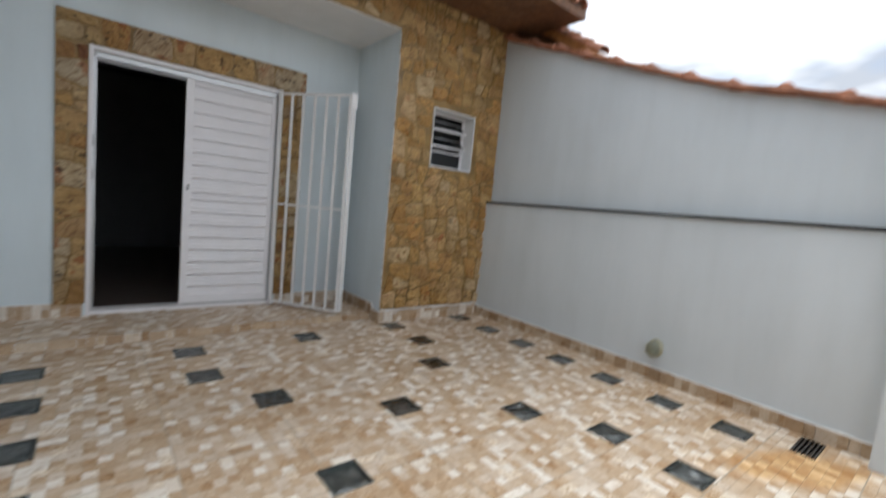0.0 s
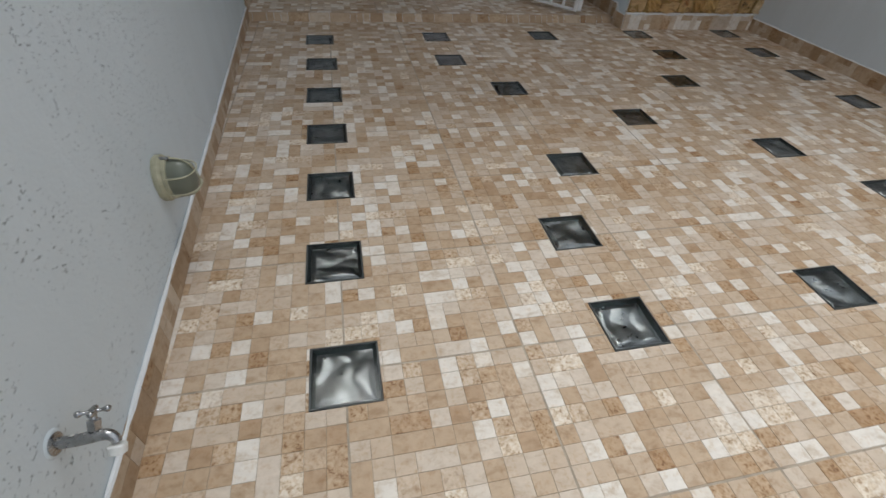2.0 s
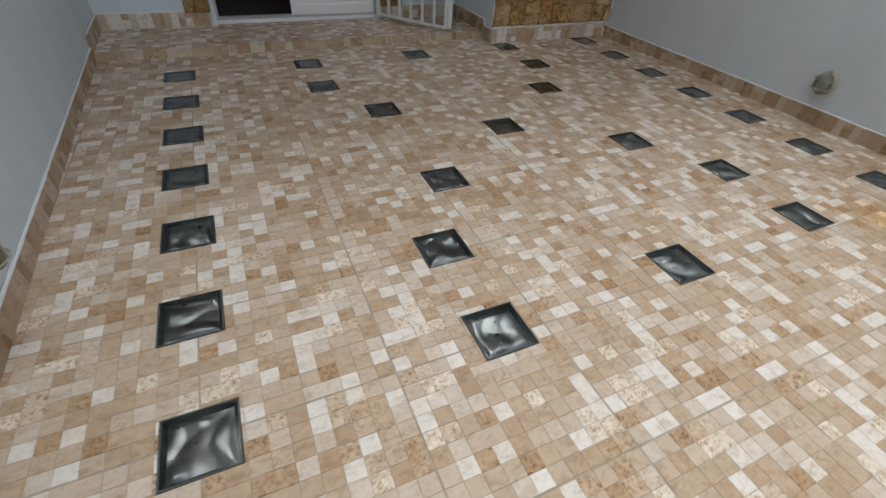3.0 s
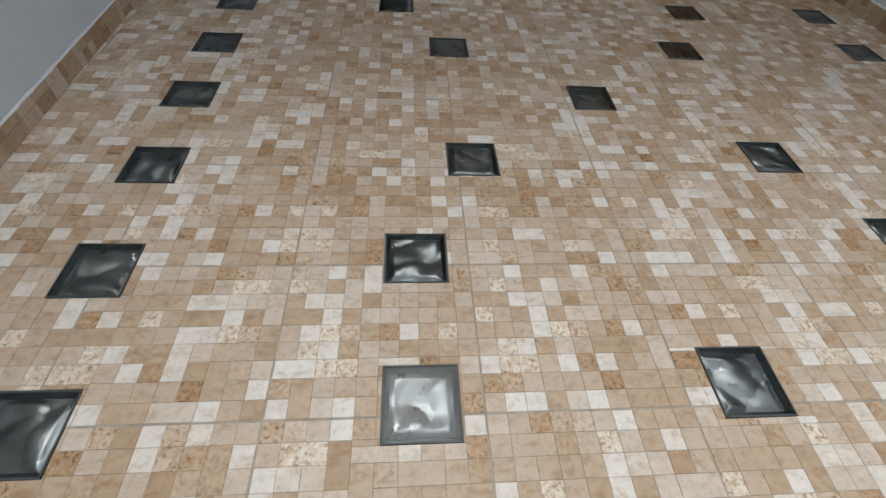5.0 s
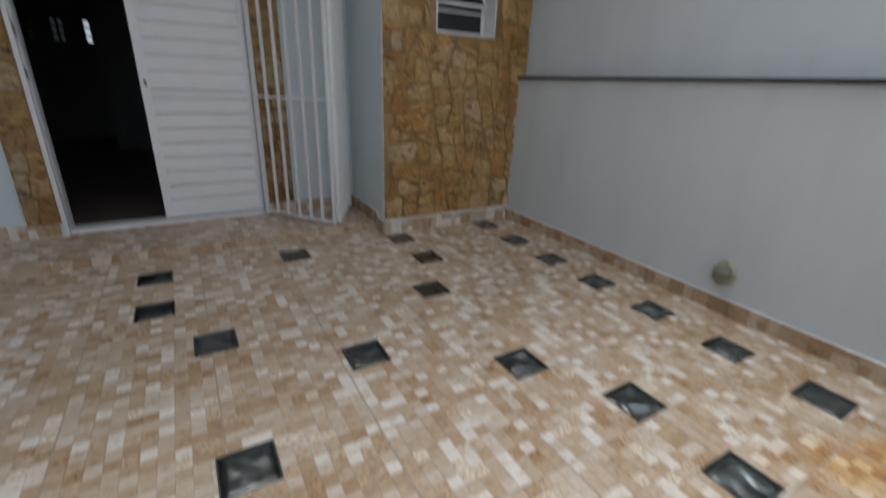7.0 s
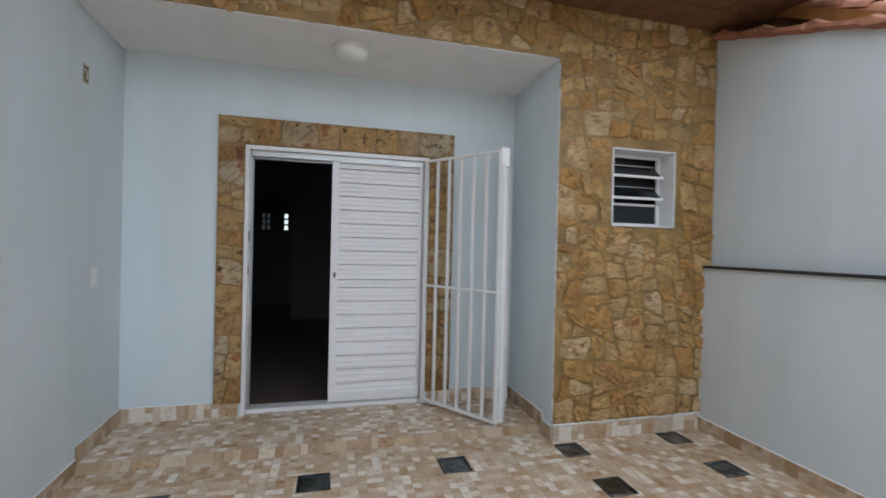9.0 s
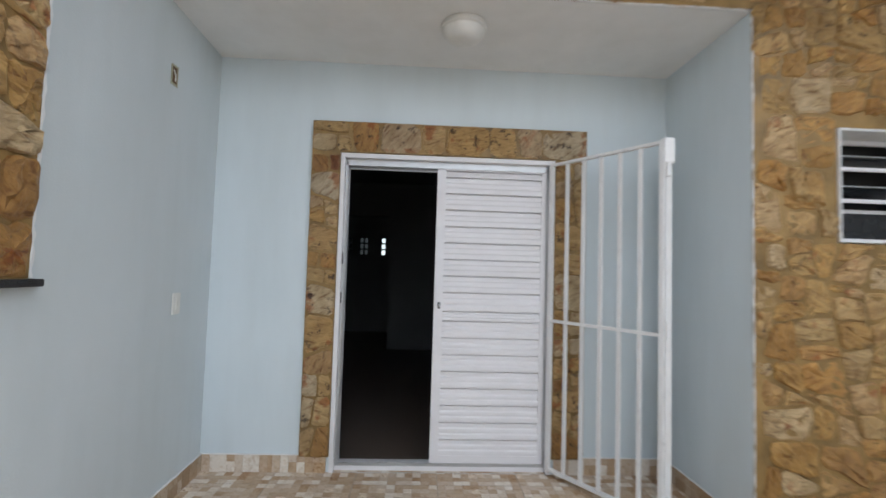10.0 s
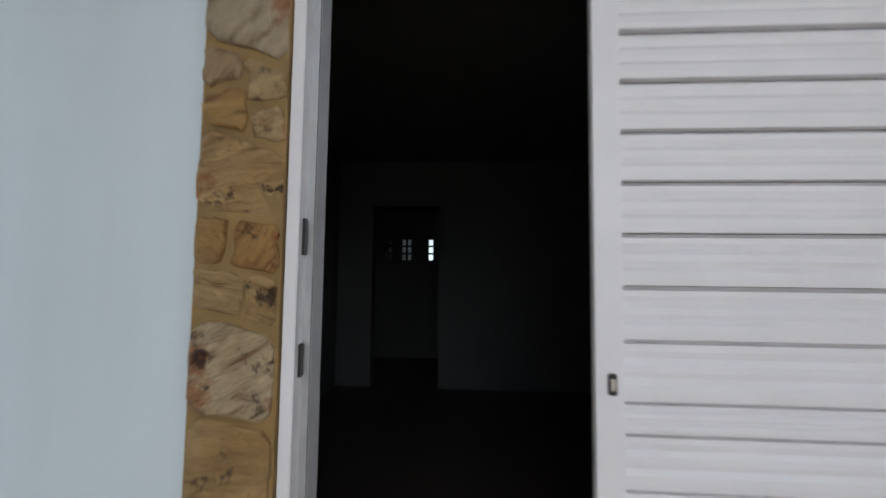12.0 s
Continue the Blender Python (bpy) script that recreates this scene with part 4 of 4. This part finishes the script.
Build().tube([(0.008, 0, 0), (0.05, 0, 0), (0.09, 0, 0.002), (0.115, 0, 0.005), (0.135, 0, 0.007)] + bend,
             [0.0205, 0.020, 0.020, 0.021, 0.020] + [0.019 - 0.0006 * k for k in range(8)], 18).make("spout", M_CHROME, tap, smooth=True)
for dx, dy, r0 in ((0.058, -0.004, 0.009), (0.078, 0.006, 0.007), (0.098, -0.007, 0.006)):
    Build().lathe([(0.0, 0.0), (r0, 0.0), (r0 * 0.7, 0.0012), (0.0, 0.0016)], (dx, dy, 0.0195), "z", 10).make("paint_splash", M_PLASTIC, tap, "white paint splash")
Build().lathe([(0.013, 0.012), (0.013, 0.026), (0.022, 0.028), (0.0225, 0.058), (0.018, 0.062)], (0.122, 0, 0), "z", 6).make("bonnet", M_CHROME, tap)
Build().lathe([(0.011, 0.060), (0.010, 0.078), (0.013, 0.08), (0.013, 0.094), (0.008, 0.098)], (0.122, 0, 0), "z", 16).make("spindle", M_CHROME, tap, smooth=True)
hd = Build()
for a in (0.35, 1.92, 3.49, 5.06):
    dx, dy = math.cos(a), math.sin(a)
    hd.tube([(0.122 + dx * q, dy * q, 0.087) for q in (0.004, 0.020, 0.028, 0.034, 0.041, 0.047, 0.050)], [0.007, 0.006, 0.0065, 0.0105, 0.0115, 0.008, 0.002], 10)
hd.make("cross_handle", M_CHROME, tap, smooth=True)
Build().lathe([(0.014, 0.006), (0.027, 0.004), (0.029, 0.0), (0.026, -0.026), (0.021, -0.028), (0.0, -0.022)], (0.184, 0, -0.036), "z", 24).make("nozzle", M_PLASTIC, tap, "white ribbed plastic nozzle")
tap.rotation_euler = (-0.75, 0, 0)

sw = thing("light_switch", "white plastic light switch on the porch wall", "switch", (left_x(4.21) + 0.004, 4.21, 1.19))
Build().box((0, -0.038, -0.06), (0.008, 0.038, 0.06)).make("plate", M_PLASTIC, sw, bevel=0.003)
for z in (-0.018, 0.018):
    Build().box((0.008, -0.012, z - 0.015), (0.013, 0.012, z + 0.015)).make("rocker", M_PLASTIC, sw, bevel=0.002)
jb = thing("wall_box", "open junction box hole with bare wires in the porch wall", "junction box", (left_x(4.06) + 0.004, 4.06, 2.43))
b = Build()
for s0, s1 in (((-0.03, -0.055), (0.03, -0.046)), ((-0.03, 0.046), (0.03, 0.055)), ((-0.03, -0.046), (-0.022, 0.046)), ((0.022, -0.046), (0.03, 0.046))):
    b.box((0, *s0), (0.004, *s1))
b.make("rim", M_CREAM, jb)
Build().box((0.0005, -0.022, -0.046), (0.002, 0.022, 0.046)).make("hole", M_BOXHOLE, jb, "dark hole")
Build().tube([(0.002, -0.01, 0.03), (0.008, 0.0, 0.0), (0.003, 0.01, -0.03)], 0.003, 6).make("wire", M_PLASTIC, jb)

cl = thing("ceiling_lamp", "round white dome ceiling lamp", "ceiling lamp", (0.97, 4.10, CEIL_Z))
Build().lathe([(0.0, 0), (0.125, 0), (0.13, 0.01), (0.13, 0.03), (0.12, 0.036), (0.0, 0.036)], (0, 0, 0), "-z", 40).make("base", M_PLASTIC, cl, smooth=True)
Build().lathe([(0.118, 0.034), (0.112, 0.06), (0.09, 0.085), (0.05, 0.1), (0.005, 0.104)], (0, 0, 0), "-z", 40).make("diffuser", M_PLASTIC, cl, "white opal diffuser", smooth=True)


# ---- stone cladding, stone by stone ----
def clip_poly(poly, nx, ny, d):
    """Keep the part of a polygon where nx*x + ny*y <= d."""
    out = []
    for i, p in enumerate(poly):
        q = poly[(i + 1) % len(poly)]
        sp, sq = nx * p[0] + ny * p[1] - d, nx * q[0] + ny * q[1] - d
        if sp <= 0:
            out.append(p)
        if sp * sq < 0:
            t = sp / (sp - sq)
            out.append((p[0] + t * (q[0] - p[0]), p[1] + t * (q[1] - p[1])))
    return out


def split_face(poly, size, aspect, gap, r):
    """Break a face into rough blocks by slanting cuts across its longer way, a mortar joint left at each cut."""
    done, todo = [], [poly]
    while todo:
        p = todo.pop()
        us, vs = [q[0] for q in p], [q[1] for q in p]
        wu, wv = (max(us) - min(us)) / aspect, max(vs) - min(vs)
        longest = max(wu, wv)
        if longest < size * r.uniform(0.95, 1.75):
            done.append(p)
            continue
        ang = r.gauss(0, 0.2) + (0 if wu > wv else math.pi / 2)
        t = r.uniform(0.36, 0.64)
        cu, cv = min(us) + t * (max(us) - min(us)), min(vs) + t * (max(vs) - min(vs))
        nx, ny = math.cos(ang), math.sin(ang)
        d = nx * cu + ny * cv
        g = gap * r.uniform(0.5, 1.5) / 2
        halves = [clip_poly(p, nx, ny, d - g), clip_poly(p, -nx, -ny, -d - g)]
        todo += [h for h in halves if len(h) > 2]
    return done


def stones(parent, u0, u1, v0, v1, size, place, out, seed, holes=(), aspect=1.1, depth=0.025, gap=0.013, mat=None, rough=0.009, lump=0.013):
    """Rough blocks over a rectangle; place(u, v) gives the wall point and out the way out of it."""
    r = random.Random(seed)
    out = Vector(out)
    for poly in split_face([(u0, v0), (u1, v0), (u1, v1), (u0, v1)], size, aspect, gap, r):
        for h in holes:
            cu, cv = sum(p[0] for p in poly) / max(1, len(poly)), sum(p[1] for p in poly) / max(1, len(poly))
            if h[0] < cu < h[2] and h[1] < cv < h[3]:
                poly = []
            if poly and max(p[0] for p in poly) > h[0] and min(p[0] for p in poly) < h[2] and max(p[1] for p in poly) > h[1] and min(p[1] for p in poly) < h[3]:
                gapu = max(h[0] - cu, cu - h[2])
                gapv = max(h[1] - cv, cv - h[3])
                if gapu > gapv:
                    poly = clip_poly(poly, 1, 0, h[0]) if cu < (h[0] + h[2]) / 2 else clip_poly(poly, -1, 0, -h[2])
                else:
                    poly = clip_poly(poly, 0, 1, h[1]) if cv < (h[1] + h[3]) / 2 else clip_poly(poly, 0, -1, -h[3])
        if len(poly) < 3:
            continue
        # round the outline and roughen it
        ring = []
        for i, p in enumerate(poly):
            q = poly[(i + 1) % len(poly)]
            ln = math.hypot(q[0] - p[0], q[1] - p[1])
            if ln < 0.004:
                continue
            for t in (0.13, 0.38, 0.62, 0.87) if ln > 0.06 else (0.25, 0.75):
                w = min(rough, ln * 0.12)
                ring.append((p[0] + t * (q[0] - p[0]) + r.uniform(-w, w), p[1] + t * (q[1] - p[1]) + r.uniform(-w, w)))
        if len(ring) < 4:
            continue
        cu, cv = sum(p[0] for p in ring) / len(ring), sum(p[1] for p in ring) / len(ring)
        base = depth * r.uniform(0.55, 1.25)
        tu, tv = r.uniform(-0.08, 0.08), r.uniform(-0.08, 0.08)
        v, f, n = [], [], len(ring)
        for shrink, lift, jit in ((1.0, 0.0, 0.0), (0.985, 0.62, 0.001), (0.88, 0.95, lump * 0.35), (0.5, 1.0, lump)):
            for u, w in ring:
                a, c = cu + (u - cu) * shrink, cv + (w - cv) * shrink
                hgt = lift * (base + (a - cu) * tu + (c - cv) * tv) + r.uniform(-jit, jit)
                v.append(Vector(place(a, c)) + out * hgt)
        for q in range(3):
            f += [(q * n + i, q * n + (i + 1) % n, (q + 1) * n + (i + 1) % n, (q + 1) * n + i) for i in range(n)]
        v.append(Vector(place(cu, cv)) + out * (base + r.uniform(-0.003, 0.004)))
        f += [(3 * n + i, 3 * n + (i + 1) % n, 4 * n) for i in range(n)]
        Build().add(v, f).make("stone", mat or M_STONE, parent, smooth=True)


def backing(name, parent, s0, s1):
    return Build().box(s0, s1).make(name, M_MORTAR, parent, "ochre mortar between the stones")


SZ0 = 0.165
for s0, s1 in (((PORCH_R - 0.005, SZ0), (WX0 - 0.004, CEIL_Z + 0.03)), ((WX1 + 0.004, SZ0), (HIGH_R, CEIL_Z + 0.03)), ((WX0 - 0.004, SZ0), (WX1 + 0.004, WZ0 - 0.004)), ((WX0 - 0.004, WZ1 + 0.004), (WX1 + 0.004, CEIL_Z + 0.03))):
    backing("mortar", wall_facade, (s0[0], FACADE - 0.019, s0[1]), (s1[0], FACADE - 0.001, s1[1]))
stones(wall_facade, -0.62, HIGH_R - 0.003, SZ0, TOP_Z - 0.02, 0.155, lambda u, v: (u, FACADE - 0.008, v), (0, -1, 0), 11,
       holes=[(WX0 - 0.006, WZ0 - 0.006, WX1 + 0.006, WZ1 + 0.006), (-1.0, 0.0, PORCH_R - 0.002, CEIL_Z + 0.004)])
backing("mortar", wall_beam, (-0.62, FACADE - 0.019, CEIL_Z + 0.003), (PORCH_R - 0.006, FACADE - 0.001, CEIL_Z + 0.031))
backing("mortar", wall_beam, (-0.62, FACADE - 0.019, CEIL_Z + 0.031), (HIGH_R, FACADE - 0.001, TOP_Z - 0.02))
r = random.Random(15)
zs = [0.17 + k * 0.025 for k in range(107)]
b = Build().tube([(PORCH_R - 0.004 + r.uniform(-0.003, 0.002), FACADE - 0.012, z) for z in zs], [r.uniform(0.003, 0.008) for _ in zs], 6)
setting("cladding_edge", b, M_SPLASH, "ragged white painted edge of the stone cladding", "trim")
xs = [-0.6 + k * 0.03 for k in range(102)]
b = Build().tube([(x, FACADE - 0.010, CEIL_Z + 0.002 + r.uniform(-0.003, 0.003)) for x in xs], [r.uniform(0.002, 0.007) for _ in xs], 6)
setting("opening_edge", b, M_SPLASH, "ragged white painted edge above the porch opening", "trim")
zs = [LEDGE_Z + k * 0.025 for k in range(70)]
b = Build().tube([(HIGH_R - 0.004, FACADE - 0.014, z) for z in zs], [r.uniform(0.002, 0.007) for _ in zs], 6)
setting("cladding_edge_right", b, M_SPLASH, "ragged white paint edge between stone and wall", "trim")
zs = [0.14 + k * 0.025 for k in range(48)]
b = Build().tube([(LOW_R - 0.004, FACADE - 0.018, z) for z in zs], [r.uniform(0.003, 0.008) for _ in zs], 6)
setting("cladding_edge_low", b, M_SPLASH, "ragged white paint edge between stone and wall", "trim")
# cladding of the left wall above its ledge
lw = Build()
lw.add([(left_x(-1) + 0.014, -1, LEDGE_Z + 0.015), (left_x(3.235) + 0.014, 3.235, LEDGE_Z + 0.015), (left_x(3.235) + 0.014, 3.235, 3.08), (left_x(-1) + 0.014, -1, 3.08)], [(0, 1, 2, 3)])
lw.make("mortar", M_MORTAR, wall_left)
stones(wall_left, 0.9, 3.235, LEDGE_Z + 0.018, 3.08, 0.155, lambda u, v: (left_x(u) + 0.005, u, v), (1, 0, 0), 13)
b = Build()
r = random.Random(5)
zs = [LEDGE_Z + 0.016 + k * 0.03 for k in range(58)]
b.tube([(left_x(3.24) + 0.006, 3.242 + r.uniform(-0.004, 0.004), z) for z in zs], [r.uniform(0.007, 0.013) for _ in zs], 6)
setting("cladding_edge_left", b, M_SPLASH, "ragged white paint edge beside the stone cladding", "trim")
# surround of the door
SX0, SX1, SZT = 0.013, 1.88, 2.405
sur = thing("door_surround", "sandstone surround framing the white door", "surround", kind="structure")
for s0, s1 in (((SX0, 0.19), (DX0 - 0.003, SZT)), ((DX1 + 0.003, 0.19), (SX1, SZT)), ((DX0 - 0.003, DZ1 + 0.003), (DX1 + 0.003, SZT))):
    backing("mortar", sur, (s0[0], BACK - 0.022, s0[1]), (s1[0], BACK - 0.001, s1[1]))
for k, (u0, u1, v0, v1) in enumerate(((SX0, DX0 - 0.004, 0.19, DZ1 - 0.02), (DX1 + 0.004, SX1, 0.19, DZ1 - 0.02), (SX0, SX1, DZ1 + 0.005, SZT))):
    stones(sur, u0 + 0.004, u1 - 0.004, v0 + 0.004, v1 - 0.004, 0.18 if k < 2 else 0.15, lambda u, v: (u, BACK - 0.022, v), (0, -1, 0), 20 + k, depth=0.012, gap=0.016, rough=0.005, mat=M_STONE_DOOR, lump=0.004, aspect=0.75 if k < 2 else 1.6)
